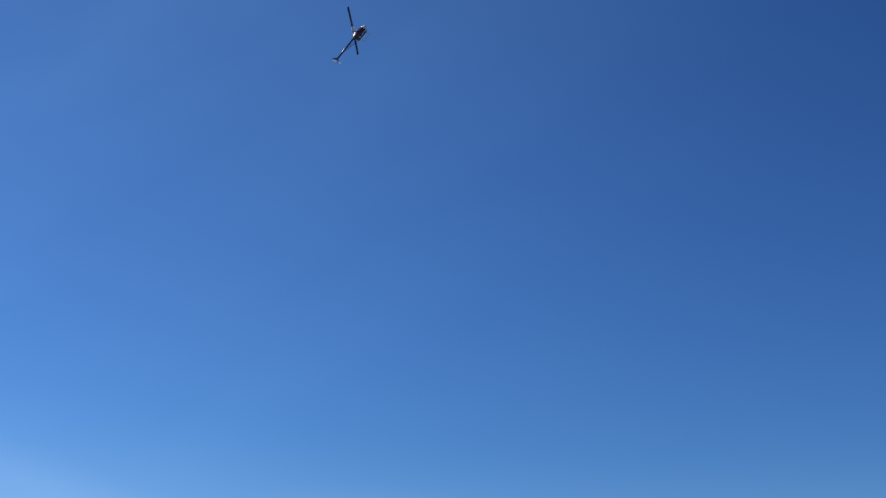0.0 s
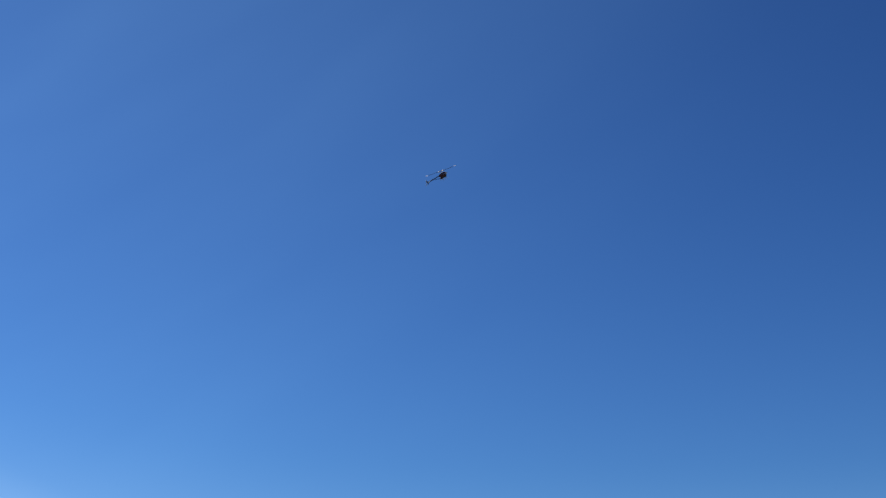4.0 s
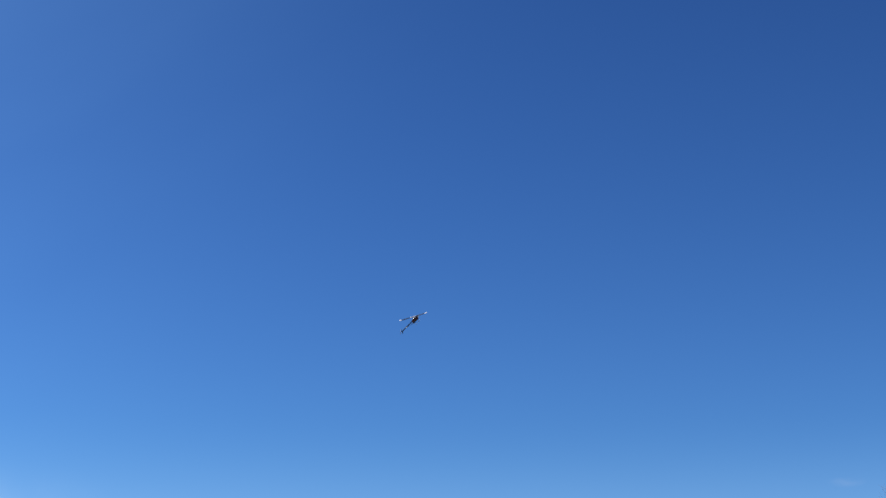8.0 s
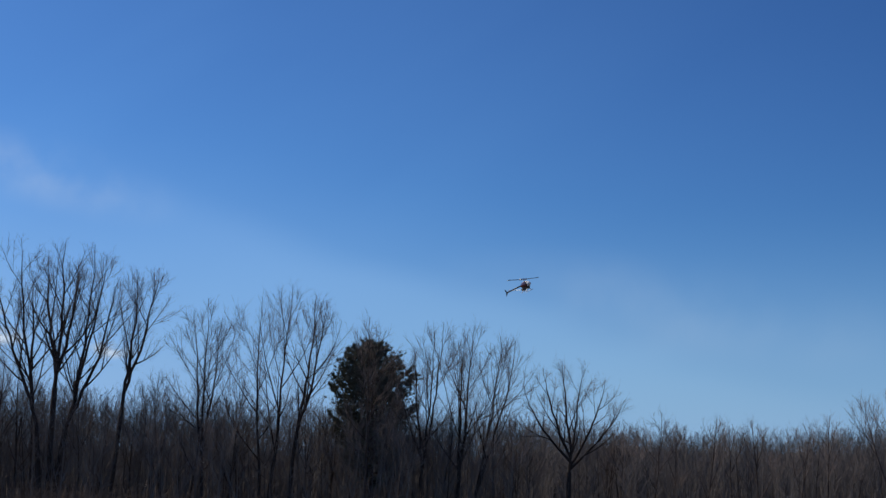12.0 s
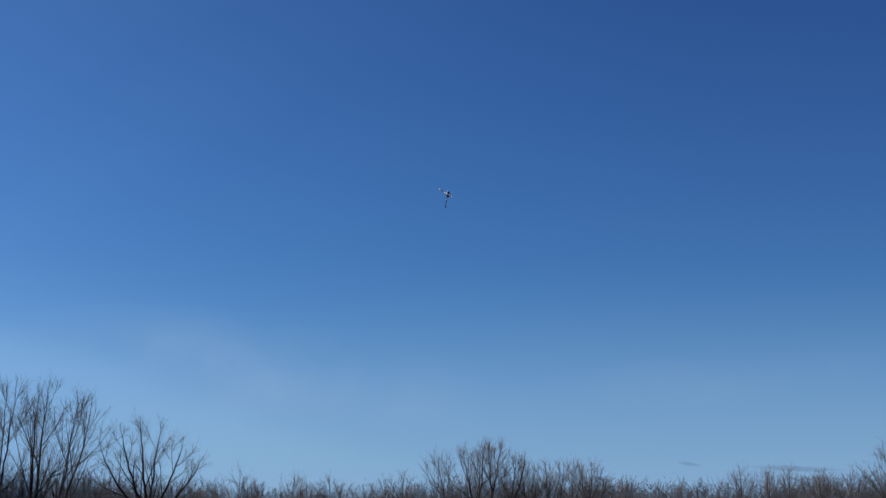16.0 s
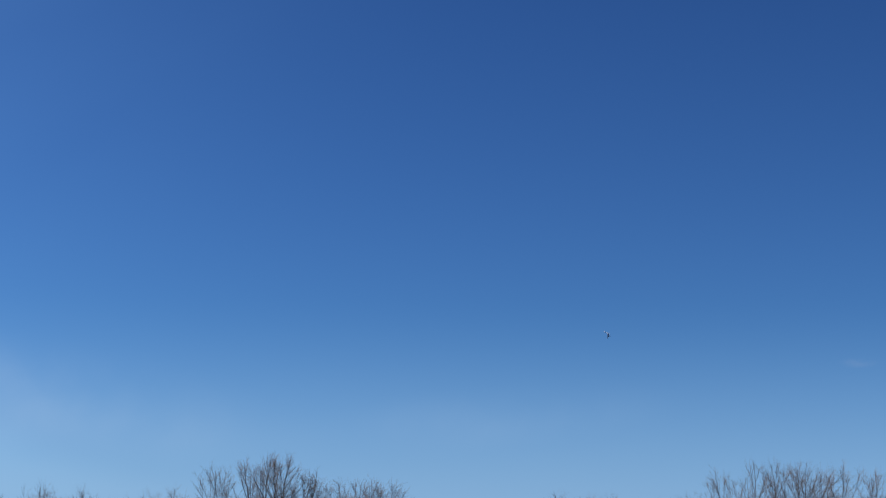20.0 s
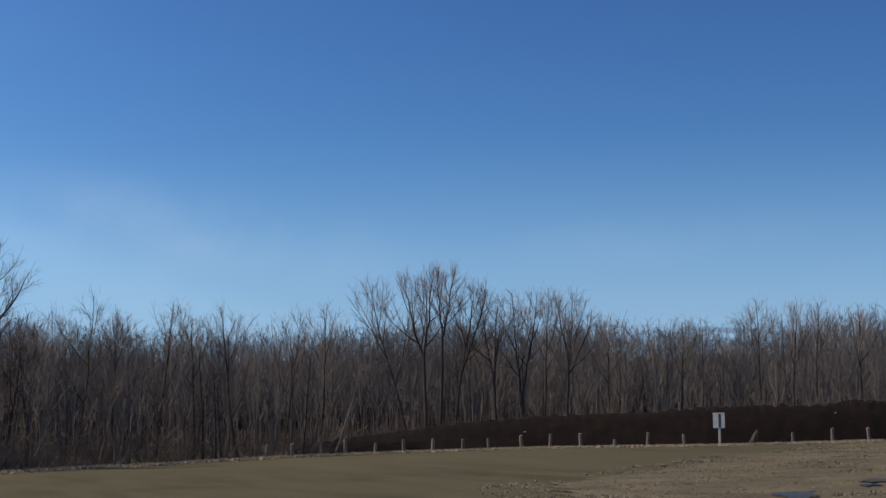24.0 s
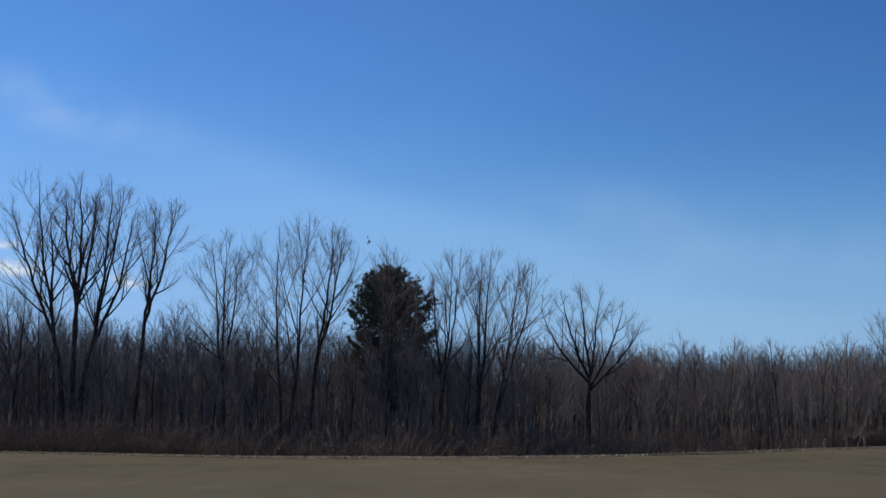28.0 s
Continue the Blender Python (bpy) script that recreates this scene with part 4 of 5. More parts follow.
def sign():
    white = material("sign_white", (0.44, 0.47, 0.48), (0.36, 0.38, 0.38), 0.6, 4)
    dark = material("sign_dark", (0.03, 0.05, 0.045), (0.02, 0.03, 0.03), 0.5, 4)
    grey = material("sign_post_paint", (0.5, 0.49, 0.46), (0.26, 0.23, 0.2), 0.7, 3, stretch=(1, 1, 2))
    thing = new("sign_board")
    thing.matrix_world = Matrix.Translation(stand(23.15, edge(23.15) - 0.9)) @ Matrix.Rotation(radians(-23 - 22), 4, "Z")
    tagged(thing, "white upright sign board with a dark bar, on a white post", "sign")

    def slab(x0, x1, y0, y1, z0, z1, bevel=0.008):
        bm = bmesh.new()
        bmesh.ops.create_cube(bm, size=1, matrix=Matrix.Translation(((x0 + x1) / 2, (y0 + y1) / 2, (z0 + z1) / 2)) @ Matrix.Diagonal((x1 - x0, y1 - y0, z1 - z0, 1)))
        bmesh.ops.bevel(bm, geom=bm.edges[:], offset=bevel, segments=1, affect="EDGES")
        return bm

    part("post", slab(-0.06, 0.06, -0.05, 0.05, -0.15, 1.0), grey, thing)
    board = part("board", slab(-0.325, 0.325, -0.075, -0.053, 0.98, 1.79), white, thing)
    part("dark_bar", slab(-0.02, 0.11, -0.082, -0.076, 1.02, 1.74, 0.002), dark, board, "dark upright bar on the white board")
    part("bracket", slab(-0.2, 0.2, -0.053, 0.058, 1.1, 1.16), grey, thing)
    part("bracket", slab(-0.2, 0.2, -0.053, 0.058, 1.6, 1.66), grey, thing)
    part("post_top", slab(-0.05, 0.05, -0.05, 0.05, 1.0, 1.72), grey, thing)


sign()


stub_wood = material("rotten_wood", (0.13, 0.095, 0.07), (0.055, 0.04, 0.03), 0.95, 3.0, bump=0.5, stretch=(3, 3, 0.6))


def stump():
    """A broad, broken stub of a post that leans, with a split piece against it."""
    rng = random.Random(8)
    thing = new("broken_post")
    thing.matrix_world = Matrix.Translation(stand(24.04, edge(24.04) - 0.5)) @ Matrix.Rotation(radians(-24), 4, "Z")
    tagged(thing, "broad broken brown wooden stub leaning beside the posts", "post")
    for name, foot, tip, r in (("stub", (-0.18, 0, -0.1), (0.12, 0, 0.8), 0.2), ("splinter", (-0.42, -0.05, -0.1), (0.0, 0, 0.62), 0.1)):
        t = Tubes()
        a, b = Vector(foot), Vector(tip)
        t.add([a.lerp(b, u) + Vector((rng.uniform(-1, 1), rng.uniform(-1, 1), 0)) * 0.02 for u in (0, 0.35, 0.7, 1)], [r, r * 0.95, r * 0.85, r * 0.45], 9)
        mesh_part(name, t.mesh(name, stub_wood), thing)


stump()


def litter():
    """Crumpled white scraps caught on the bank."""
    white = material("litter_plastic", (0.75, 0.73, 0.68), (0.5, 0.48, 0.44), 0.5, 8)
    rng = random.Random(12)
    for az, back, size in ((18.45, 4.7, 0.07), (18.93, 4.6, 0.06), (26.2, 5.3, 0.085)):
        bm = bmesh.new()
        bmesh.ops.create_icosphere(bm, subdivisions=2, radius=size)
        for q in bm.verts:
            q.co = Vector((q.co.x * 1.4, q.co.y, q.co.z * 0.6)) * rng.uniform(0.6, 1.25)
        m = bpy.data.meshes.new("litter")
        bm.to_mesh(m)
        bm.free()
        m.materials.append(white)
        ob = new("litter", m)
        p = stand(az, edge(az) + back)
        u = (back - 3.0) / 0.575
        p.z += bank_top(az) * float(np.interp(u, (0, 2, 4, 6, 8), (0, 0.38, 0.7, 0.92, 1.0))) + size * 0.3
        ob.matrix_world = Matrix.Translation(p) @ Matrix.Rotation(rng.uniform(0, 6), 4, "Z")
        tagged(ob, "crumpled white scrap of litter on the dark earth bank", "litter", "litter on the bank")


litter()


def pale_trunks():
    """Dead and pale stems that stand out against the dark woods."""
    rng = random.Random(31)
    spots = ((13.65, 4, 5.5, 1.85), (13.2, 7, 6.0, 0.4), (8.2, 2, 4.2, 0.9), (8.7, 2, 3.4, -0.8), (23.6, 17, 6.2, 0.6), (11.8, 6, 5.5, -0.3), (20.4, 15, 6.5, 0.3), (26.9, 20, 6.0, -0.8), (-7.0, 3, 6.0, 0.9), (-4.9, 4, 4.0, 1.3), (-2.5, 3, 3.6, 0.3), (3.4, 4, 5.0, 0.5), (0.3, 3, 5.4, 0.4), (17.2, 15, 6.0, 0.2), (22.0, 15, 6.4, -0.2))
    for az, back, h, lean in spots:
        bare_tree(rng.randrange(999), az, edge(az) + back, h, h * 0.3, ((lean, 0, 1.0),), "slender pale dead tree in front of the woods", bark=bark_pale, girth=0.055, fork=0.5)


pale_trunks()


# ---- clouds ----
def cloud(az, el, dist, width, height, alpha, colour, scale, label, lo=0.42, hi=0.72, tilt=0.0):
    """A thin far sheet of vapour, ragged by noise and thinning to its rim."""
    m = bpy.data.materials.new("vapour")
    m.use_nodes = True
    n, l = m.node_tree.nodes, m.node_tree.links
    n.clear()
    out, mix, clear, glow = n.new("ShaderNodeOutputMaterial"), n.new("ShaderNodeMixShader"), n.new("ShaderNodeBsdfTransparent"), n.new("ShaderNodeEmission")
    glow.inputs["Color"].default_value = (*colour, 1)
    tc, mp, ln, t, rim, rag, mul, amp = n.new("ShaderNodeTexCoord"), n.new("ShaderNodeMapping"), n.new("ShaderNodeVectorMath"), n.new("ShaderNodeTexNoise"), n.new("ShaderNodeMapRange"), n.new("ShaderNodeMapRange"), n.new("ShaderNodeMath"), n.new("ShaderNodeMath")
    mp.inputs["Location"].default_value = (-1, -1, 0)
    mp.inputs["Scale"].default_value = (2, 2, 0)
    l.new(tc.outputs["Generated"], mp.inputs["Vector"])
    ln.operation = "LENGTH"
    l.new(mp.outputs[0], ln.inputs[0])
    rim.interpolation_type = "SMOOTHSTEP"
    rim.inputs["From Min"].default_value, rim.inputs["From Max"].default_value = 1.0, 0.1
    l.new(ln.outputs["Value"], rim.inputs["Value"])
    t.inputs["Scale"].default_value, t.inputs["Detail"].default_value = scale, 6
    l.new(tc.outputs["Object"], t.inputs["Vector"])
    rag.interpolation_type = "SMOOTHSTEP"
    rag.inputs["From Min"].default_value, rag.inputs["From Max"].default_value = lo, hi
    l.new(t.outputs[0], rag.inputs["Value"])
    mul.operation = amp.operation = "MULTIPLY"
    l.new(rim.outputs[0], mul.inputs[0])
    l.new(rag.outputs[0], mul.inputs[1])
    l.new(mul.outputs[0], amp.inputs[0])
    amp.inputs[1].default_value = alpha
    l.new(amp.outputs[0], mix.inputs[0])
    l.new(clear.outputs[0], mix.inputs[1])
    l.new(glow.outputs[0], mix.inputs[2])
    l.new(mix.outputs[0], out.inputs["Surface"])
    bm = bmesh.new()
    bmesh.ops.create_grid(bm, x_segments=12, y_segments=6, size=1)
    for v in bm.verts:
        v.co.x *= width / 2
        v.co.y *= height / 2
        v.co.z = 0.03 * width * noise.noise(v.co * (3 / width))
    me = bpy.data.meshes.new("cloud")
    bm.to_mesh(me)
    bm.free()
    me.materials.append(m)
    ob = new("cloud", me)
    e = polar(az, dist * math.cos(radians(el)), dist * math.sin(radians(el)) + 1.6)
    ob.matrix_world = look(e, (0, 0, 1.6), tilt) @ Matrix.Rotation(math.pi, 4, "Y")
    ob.visible_shadow = False
    return tagged(ob, label, "cloud", kind="structure")


def clouds():
    d = 3000
    px = d / 2981.0
    white, grey, pink = (0.72, 0.82, 0.95), (0.19, 0.32, 0.5), (0.5, 0.55, 0.68)
    puff = "small white fair-weather cloud low over the trees"
    cloud(-14.9, 6.15, d, 120 * px, 26 * px, 0.9, white, 0.028, puff, 0.3, 0.6)
    cloud(-14.3, 5.35, d, 130 * px, 44 * px, 1.0, white, 0.024, puff, 0.28, 0.55)
    cloud(-10.6, 5.0, d, 110 * px, 40 * px, 0.8, white, 0.026, puff, 0.34, 0.6)
    cloud(-12.3, 21.7, d, 150 * px, 110 * px, 1.0, white, 0.02, "ragged white cloud high in the blue sky", 0.3, 0.56)
    thin = "thin veil of high cirrus in the blue sky"
    cloud(-13.0, 10.8, d * 1.1, 620 * px, 170 * px, 0.2, white, 0.006, thin, 0.36, 0.7, 12)
    cloud(9.0, 6.6, d * 1.15, 1250 * px, 260 * px, 0.3, (0.45, 0.62, 0.85), 0.0025, thin, 0.3, 0.75, 8)
    cloud(24.0, 6.2, d * 1.12, 900 * px, 150 * px, 0.14, (0.42, 0.6, 0.84), 0.003, thin, 0.3, 0.75, -6)
    cloud(36.2, 8.0, d, 80 * px, 22 * px, 0.08, pink, 0.03, "faint pinkish wisp of cloud", 0.3, 0.6)
    streak = "dark narrow streak of cloud low over the woods"
    cloud(26.6, 3.15, d, 190 * px, 14 * px, 0.85, grey, 0.02, streak, 0.25, 0.5, 3)
    cloud(23.1, 3.35, d, 55 * px, 10 * px, 0.7, grey, 0.03, streak, 0.25, 0.5, 8)
    cloud(20.0, 2.9, d, 60 * px, 12 * px, 0.6, grey, 0.03, streak, 0.25, 0.5)


clouds()


# ---- model helicopter ----
def helicopter():
    red = material("canopy_paint", (0.1, 0.012, 0.032), (0.055, 0.008, 0.02), 0.25, 4, coat=0.6)
    white = material("glossy_white", (0.9, 0.9, 0.9), (0.82, 0.82, 0.82), 0.22, 4, coat=0.6)
    carbon = material("carbon_fibre", (0.016, 0.016, 0.022), (0.01, 0.01, 0.014), 0.3, 30, coat=0.4)
    metal = material("machined_metal", (0.6, 0.6, 0.62), (0.45, 0.45, 0.47), 0.3, 20, metal=0.9)
    heli = tagged(new("model_helicopter"), "radio-controlled model helicopter with dark red canopy, in aerobatic flight", "model helicopter")

    def loft(sections, sides=14):
        bm = bmesh.new()
        rings = []
        for x, hy, z0, z1 in sections:
            rings.append([bm.verts.new((x, hy * math.cos(a), (z0 + z1) / 2 + (z1 - z0) / 2 * math.sin(a))) for a in (2 * math.pi * s / sides for s in range(sides))])
        for r, q in zip(rings, rings[1:]):
            for s in range(sides):
                bm.faces.new((r[s], r[(s + 1) % sides], q[(s + 1) % sides], q[s]))
        bm.faces.new(rings[0][::-1])
        bm.faces.new(rings[-1])
        return bm

    def box(x0, x1, y0, y1, z0, z1):
        bm = bmesh.new()
        bmesh.ops.create_cube(bm, size=1, matrix=Matrix.Translation(((x0 + x1) / 2, (y0 + y1) / 2, (z0 + z1) / 2)) @ Matrix.Diagonal((x1 - x0, y1 - y0, z1 - z0, 1)))
        bmesh.ops.bevel(bm, geom=bm.edges[:], offset=min(x1 - x0, y1 - y0, z1 - z0) * 0.2, segments=1, affect="EDGES")
        return bm

    def rod(a, b, r, sides=8):
        t = Tubes()
        t.add([Vector(a), Vector(b)], [r, r], sides)
        bm = bmesh.new()
        vs = [bm.verts.new(p) for p in t.v]
        for q in t.f:
            bm.faces.new([vs[i] for i in q])
        bm.faces.new(vs[:sides][::-1])
        return bm

    canopy = part("canopy", loft(((0.25, 0.008, -0.185, -0.17), (0.235, 0.026, -0.21, -0.14), (0.18, 0.046, -0.24, -0.105), (0.1, 0.06, -0.262, -0.07), (0.01, 0.062, -0.268, -0.05), (-0.08, 0.052, -0.25, -0.06), (-0.15, 0.032, -0.205, -0.085), (-0.2, 0.012, -0.165, -0.12)), 16), red, heli, "dark red glossy canopy", True)
    part("canopy_saddle", loft(((0.18, 0.01, -0.126, -0.1), (0.1, 0.024, -0.1, -0.064), (0.01, 0.026, -0.085, -0.044), (-0.08, 0.02, -0.09, -0.055), (-0.13, 0.01, -0.105, -0.08)), 12), white, canopy, "white upper side of the canopy", True)
    part("nose_cap", loft(((0.256, 0.006, -0.182, -0.172), (0.243, 0.025, -0.207, -0.142), (0.19, 0.0475, -0.24, -0.106), (0.15, 0.0555, -0.254, -0.091)), 16), white, canopy, "white nose of the canopy", True)
    part("frame", box(-0.17, 0.16, -0.038, 0.038, -0.3, -0.22), carbon, heli)
    part("battery", box(0.0, 0.18, -0.026, 0.026, -0.255, -0.225), carbon, heli)
    part("mast", rod((0, 0, -0.1), (0, 0, 0.03), 0.009), metal, heli)
    part("tail_boom", rod((-0.13, 0, -0.135), (-0.85, 0, -0.135), 0.021, 10), carbon, heli, "dark tubular tail boom", True)
    for s in (-1, 1):
        part("boom_brace", rod((-0.12, s * 0.035, -0.27), (-0.58, s * 0.012, -0.15), 0.006, 6), carbon, heli)
        part("skid", rod((-0.16, s * 0.1, -0.35), (0.18, s * 0.1, -0.35), 0.007, 6), white, heli)
    for x in (-0.09, 0.11):
        t = Tubes()
        t.add([Vector((x, -0.1, -0.35)), Vector((x, -0.06, -0.31)), Vector((x, 0.06, -0.31)), Vector((x, 0.1, -0.35))], [0.009] * 4, 6)
        mesh_part("skid_strut", t.mesh("skid_strut", white), heli)

    def plate(outline, y0, y1):
        bm = bmesh.new()
        vs = [bm.verts.new((x, y0, z)) for x, z in outline]
        face = bm.faces.new(vs)
        ex = bmesh.ops.extrude_face_region(bm, geom=[face])
        for q in ex["geom"]:
            if isinstance(q, bmesh.types.BMVert):
                q.co.y = y1
        bmesh.ops.recalc_face_normals(bm, faces=bm.faces[:])
        return bm

    part("tail_fin", plate(((-0.81, -0.115), (-0.87, -0.03), (-0.89, -0.03), (-0.86, -0.14), (-0.885, -0.225), (-0.865, -0.23), (-0.8, -0.155)), -0.03, -0.022), carbon, heli, "dark swept tail fin")
    rotor = part("main_rotor", box(-0.035, 0.035, -0.02, 0.02, -0.016, 0.02), metal, heli, "machined rotor head")
    for s in (-1, 1):
        part("blade_grip", rod((s * 0.03, 0, 0.002), (s * 0.15, 0, 0.002), 0.024, 8), white, rotor, "white blade grip", True)
        bm = loft([(s * x, w, -0.006 + c, 0.006 + c) for x, w, c in ((0.1, 0.022, 0), (0.16, 0.03, 0.001), (0.6, 0.03, 0.01), (0.675, 0.029, 0.012), (0.69, 0.018, 0.012))], 8)
        blade = part("rotor_blade", bm, carbon, rotor, "dark carbon rotor blade", True)
        # thin white skin on the tip's upper side only; the underside stays carbon
        bm = loft([(s * x, w, 0.0035 + c, 0.0095 + c) for x, w, c in ((0.575, 0.027, 0.0095), (0.6, 0.029, 0.01), (0.675, 0.028, 0.012), (0.688, 0.018, 0.012))], 8)
        part("blade_tip", bm, white, blade, "white upper side of the blade tip", True)
    tail = part("tail_rotor", box(-0.015, 0.015, -0.012, 0.012, -0.015, 0.015), metal, heli)
    tail.location = (-0.87, 0.05, -0.135)
    for s in (-1, 1):
        part("tail_blade", box(-0.013, 0.013, -0.003, 0.003, min(s * 0.02, s * 0.135), max(s * 0.02, s * 0.135)), white, tail)
    return heli, rotor, tail


heli, rotor, tail_rotor = helicopter()

# the blades' angle on the mast, as it shows at these seconds
BLADES = [(0, 107), (1, 70), (1.4, 90), (2, 27), (2.5, 90), (3, 50), (3.5, 123), (5.5, 24), (6, 85), (6.5, 171), (7, 91), (7.5, 159), (8, 139), (8.5, 75), (9, 47), (9.4, 117), (10, 32), (10.5, 117), (11, 99), (11.5, 63), (12, 99), (12.5, 21), (13, 63), (13.5, 165), (14.5, 60), (15.5, 60), (16, 62), (17, 8), (18, 2), (19, 43), (20, 26), (20.5, 162), (21.5, 42), (22.5, 36), (23, 30), (23.4, 96), (23.7, 66), (24, 45), (24.4, 69), (24.8, 18), (25, 47), (25.5, 51), (26, 113), (27, 44), (28, 171)]


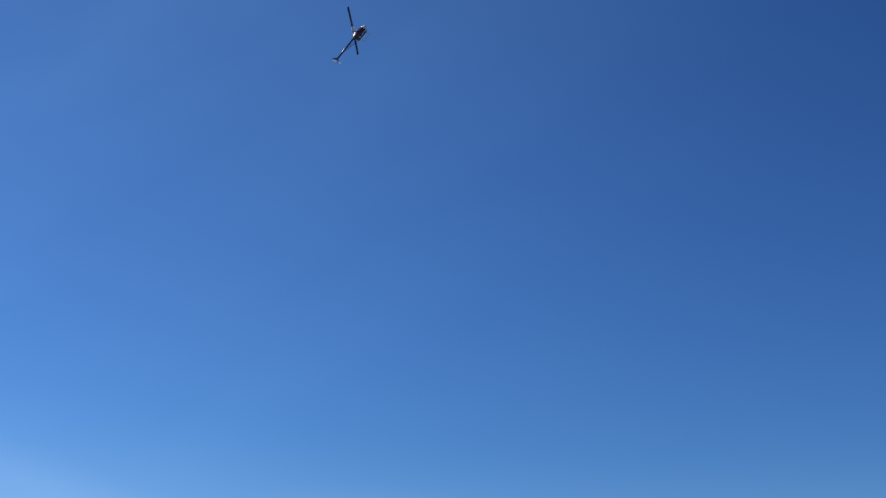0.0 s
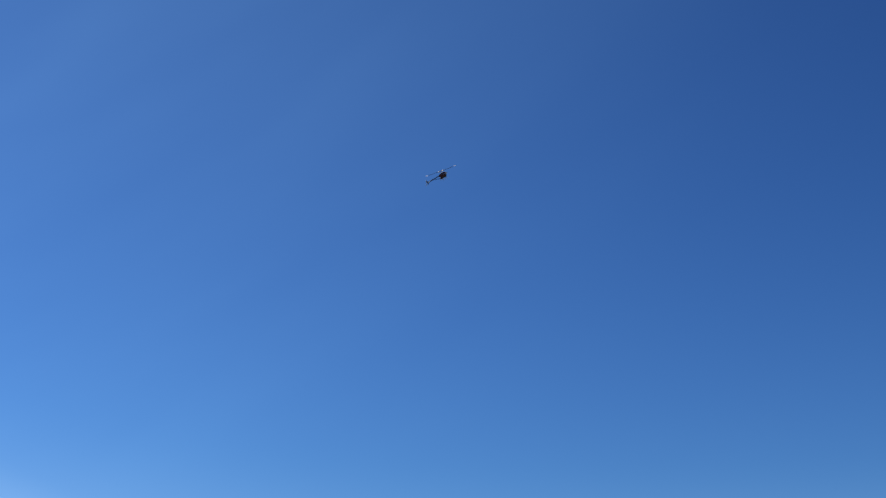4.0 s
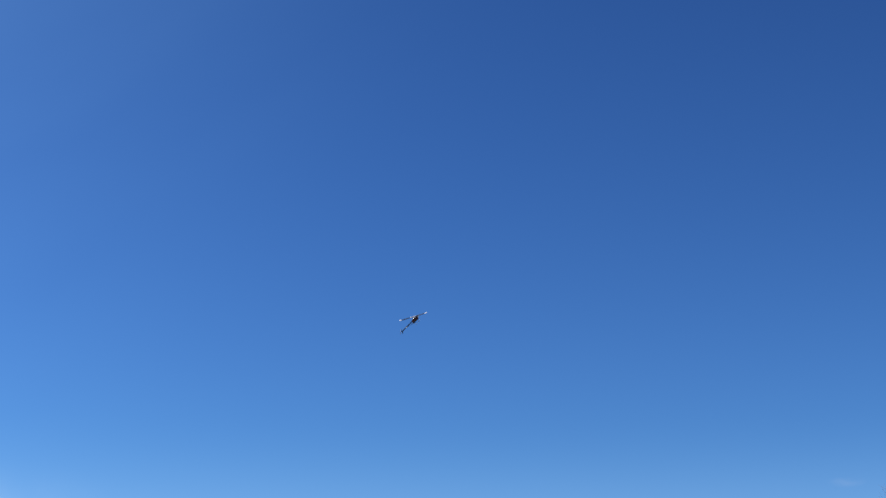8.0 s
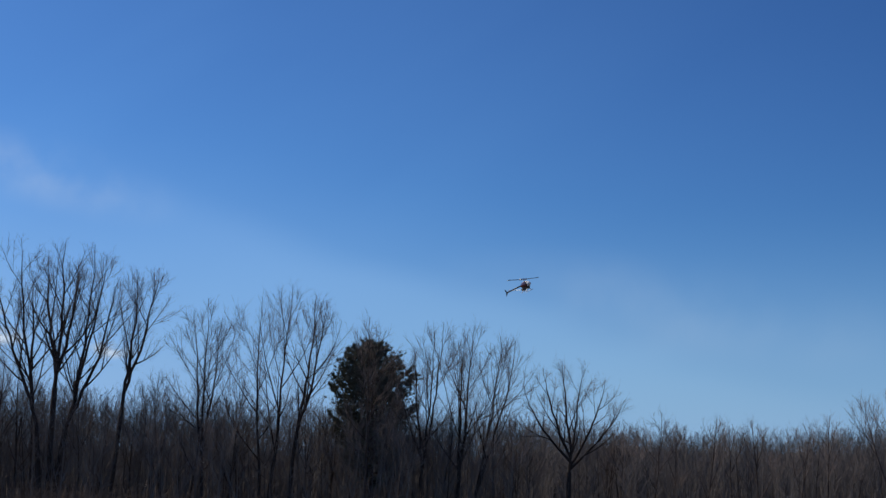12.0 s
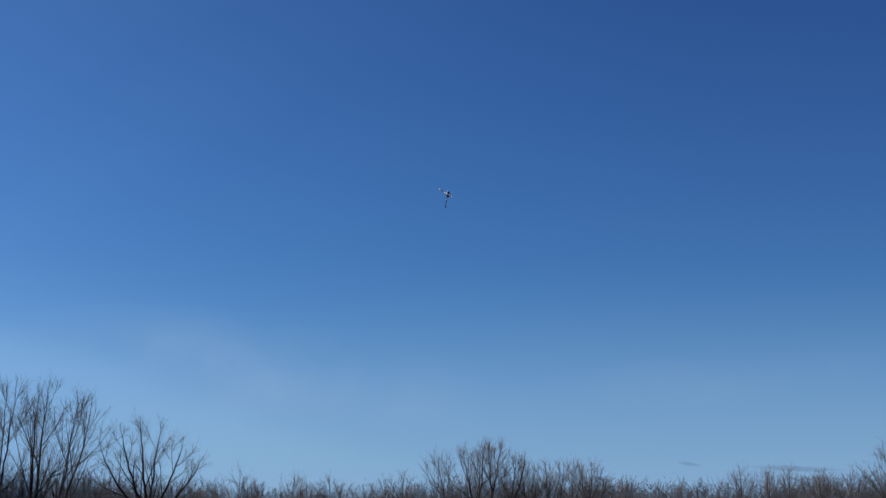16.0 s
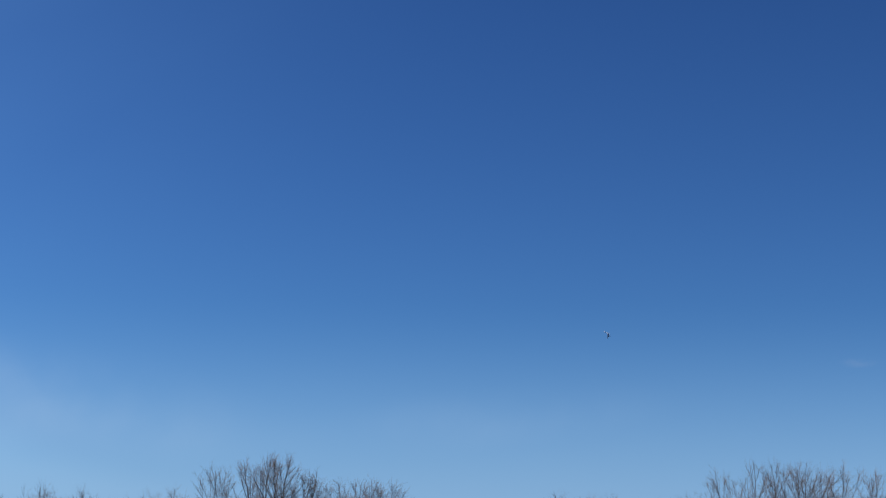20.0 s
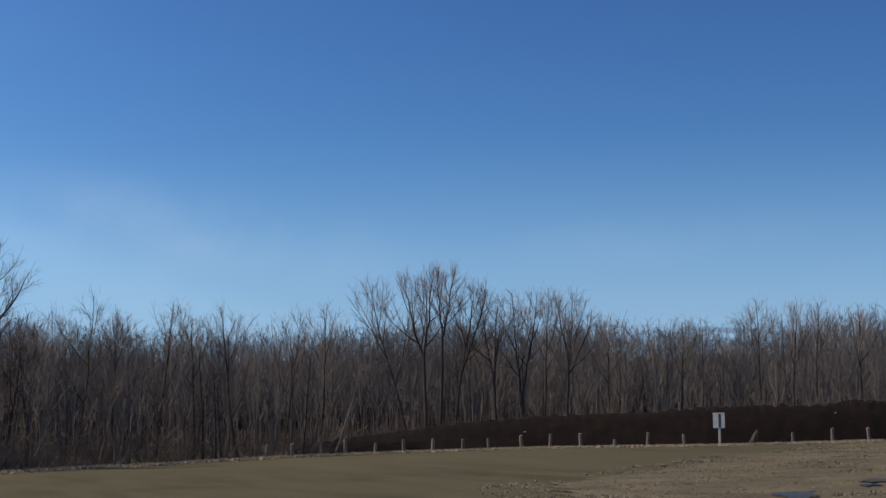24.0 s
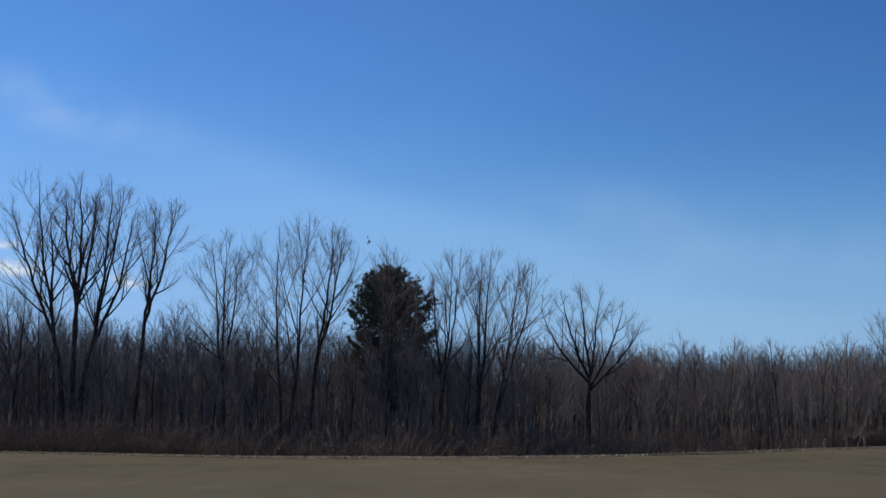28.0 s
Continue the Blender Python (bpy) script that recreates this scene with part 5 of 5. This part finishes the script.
def motions():
    walk(heli, [
# flight rows
        (0, pose(2.66, 36.21, 17.94, -28, -55, -3)),
        (0.2, pose(3.23, 41.15, 18.36, -24, -46, -11)),
        (0.5, pose(3.14, 48.63, 20.89, -19, -33, -22)),
        (0.7, pose(3.20, 54.65, 21.42, -16, -24, -28)),
        (1, pose(3.93, 64.05, 23.78, -11, -10, -35)),
        (1.2, pose(3.65, 62.39, 23.32, -8, -22, -35)),
        (1.4, pose(3.73, 60.66, 22.94, -6, -34, -33)),
        (1.7, pose(2.93, 58.24, 22.13, -10, -60, -17)),
        (2, pose(3.15, 55.83, 21.10, -54, -73, 43)),
        (2.2, pose(4.15, 58.47, 21.78, -62, -65, 26)),
        (2.5, pose(6.14, 62.02, 23.89, -78, -55, 6)),
        (2.7, pose(7.39, 58.43, 23.09, -50, -50, -10)),
        (3, pose(8.11, 54.11, 21.63, -13, -40, -24)),
        (3.2, pose(7.56, 56.86, 23.20, 2, -37, -15)),
        (3.5, pose(7.62, 61.14, 26.28, 24, -35, -2)),
        (5.5, pose(24.16, 70.55, 23.92, 17, -37, 33)),
        (5.8, pose(23.55, 66.96, 23.78, 19, -40, 38)),
        (6, pose(23.51, 64.18, 24.55, 20, -40, 41)),
        (6.1, pose(23.07, 62.57, 24.85, 26, -36, 21)),
        (6.4, pose(22.86, 57.80, 25.43, 28, -30, -27)),
        (6.5, pose(22.73, 56.46, 25.28, 23, -33, -39)),
        (6.7, pose(23.28, 56.76, 25.74, 8, -38, -58)),
        (7, pose(23.98, 57.88, 24.97, -28, -52, -64)),
        (7.3, pose(25.85, 63.30, 24.61, 25, -43, -59)),
        (7.5, pose(27.08, 67.21, 24.00, 52, -40, -44)),
        (7.6, pose(27.14, 67.83, 22.95, 51, -40, -39)),
        (7.9, pose(27.29, 69.40, 20.66, 51, -43, -23)),
        (8, pose(27.70, 69.73, 20.01, 51, -47, -17)),
        (8.2, pose(28.86, 73.16, 19.44, 31, -34, 3)),
        (8.5, pose(32.05, 78.58, 19.71, 16, -10, 20)),
        (8.7, pose(32.71, 78.72, 19.92, 9, -24, 26)),
        (9, pose(32.84, 79.04, 22.30, -9, -44, 45)),
        (9.13, pose(28.90, 71.16, 21.26, 3, -59, -5)),
        (9.3, pose(25.05, 63.56, 20.28, 36, -60, -75)),
        (9.4, pose(22.39, 59.45, 19.58, 48, -52, -113)),
        (9.8, pose(17.57, 60.96, 19.75, 116, -50, 169)),
        (10, pose(15.40, 61.38, 20.41, 130, -33, 150)),
        (10.2, pose(11.78, 57.08, 19.92, 123, -15, 158)),
        (10.5, pose(6.53, 50.96, 18.41, 111, 9, 157)),
        (10.6, pose(4.70, 48.74, 17.47, 113, 16, 145)),
        (10.8, pose(2.34, 44.34, 15.33, 112, 29, 118)),
        (11, pose(1.42, 40.20, 12.75, 108, 34, 86)),
        (11.3, pose(-0.07, 38.29, 9.89, 50, 36, 47)),
        (11.5, pose(-1.55, 35.83, 6.89, -6, 25, 34)),
        (11.7, pose(0.62, 41.85, 7.44, 5, 7, -6)),
        (12, pose(2.81, 48.40, 8.15, 12, -12, -55)),
        (12.3, pose(5.23, 52.04, 9.83, -22, -51, -16)),
        (12.5, pose(7.56, 55.08, 11.39, -110, -60, 71)),
        (12.7, pose(8.05, 56.30, 13.18, -88, -65, 85)),
        (13, pose(10.50, 58.48, 12.65, -31, -63, 74)),
        (13.2, pose(12.44, 64.99, 12.42, 12, -60, 78)),
        (13.3, pose(14.52, 72.02, 12.29, 52, -58, 90)),
        (13.5, pose(16.48, 78.53, 12.06, 83, -62, 104)),
        (14.5, pose(21.67, 92.72, 16.96, 39, -49, 83)),
        (15.5, pose(25.93, 101.27, 21.06, -3, -47, 56)),
        (15.8, pose(26.08, 99.13, 22.79, 6, -67, 36)),
        (16, pose(26.10, 97.66, 24.13, 28, -80, 6)),
        (16.4, pose(28.62, 101.72, 25.71, -32, -73, 33)),
        (16.7, pose(31.60, 104.68, 25.70, -57, -66, 33)),
        (17, pose(34.64, 107.74, 24.90, -78, -61, 29)),
        (17.3, pose(35.85, 107.62, 23.55, -78, -62, 40)),
        (17.6, pose(36.41, 107.22, 24.58, -79, -63, 51)),
        (18, pose(36.72, 106.83, 26.07, -82, -67, 70)),
        (18.3, pose(39.17, 109.27, 26.79, -65, -69, 63)),
        (18.6, pose(42.78, 111.48, 26.81, -46, -70, 55)),
        (19, pose(48.29, 114.40, 25.77, -18, -68, 44)),
        (19.4, pose(53.70, 118.80, 22.95, -24, -53, 53)),
        (19.8, pose(62.17, 133.14, 22.59, -25, -38, 57)),
        (20, pose(69.82, 140.75, 24.01, -24, -31, 59)),
        (20.2, pose(71.79, 139.42, 26.75, -13, -36, 61)),
        (20.5, pose(70.19, 139.72, 31.50, 7, -44, 61)),
        (21.5, pose(57.65, 132.99, 25.52, 5, -37, 65)),
        (22.5, pose(47.44, 127.41, 20.05, 3, -29, 69)),
        (23, pose(43.27, 123.75, 14.25, 5, -29, 76)),
        (23.1, pose(38.74, 113.94, 13.08, 62, -38, 78)),
        (23.3, pose(34.21, 104.18, 11.94, 124, -45, 71)),
        (23.4, pose(32.09, 98.41, 12.17, 167, -45, 64)),
        (23.7, pose(25.16, 79.76, 12.98, -128, -54, 59)),
        (24, pose(23.10, 77.75, 16.66, -144, -56, 51)),
        (24.2, pose(19.92, 72.41, 18.09, -53, -37, 21)),
        (24.4, pose(16.74, 67.08, 19.51, 9, -12, 36)),
        (24.8, pose(11.68, 66.37, 18.18, -10, 0, 27)),
        (25, pose(11.08, 76.19, 20.28, 0, -9, 74)),
        (25.2, pose(10.68, 87.34, 22.34, -30, -20, 72)),
        (25.5, pose(9.74, 107.53, 26.19, -80, -31, 77)),
        (25.7, pose(8.00, 122.61, 28.22, 51, -84, -72)),
        (26, pose(6.24, 137.67, 30.21, 77, -22, -122)),
        (26.3, pose(3.17, 141.55, 28.40, 55, -14, -113)),
        (26.6, pose(-0.03, 143.74, 26.91, 35, -5, -107)),
        (27, pose(-2.39, 142.69, 23.96, 8, 6, -101)),
        (27.3, pose(-3.63, 134.29, 21.03, 13, 2, -95)),
        (27.6, pose(-5.24, 126.67, 18.11, 18, -3, -89)),
        (28, pose(-5.30, 118.23, 15.08, 22, -10, -82)),
    ])  # flight end
    rows = []
    for (t0, a0), (t1, a1) in zip(BLADES, BLADES[1:]):
        n = max(1, round((t1 - t0) * 10))
        if not rows:
            rows.append((t0, a0))
        have = rows[-1][1]
        turns = round((n * 72 - ((a1 - have) % 180)) / 180)
        total = (a1 - have) % 180 + 180 * max(turns, 0)
        if total / n > 85:
            total -= 180
        for i in range(1, n + 1):
            rows.append((t0 + (t1 - t0) * i / n, have + total * i / n))
    walk(rotor, [(t, pose(0, 0, 0.01, 0, 0, a)) for t, a in rows])
    walk(tail_rotor, [(0.1 * i, pose(-0.87, 0.05, -0.135, 0, 77 * i, 0)) for i in range(281)])


motions()
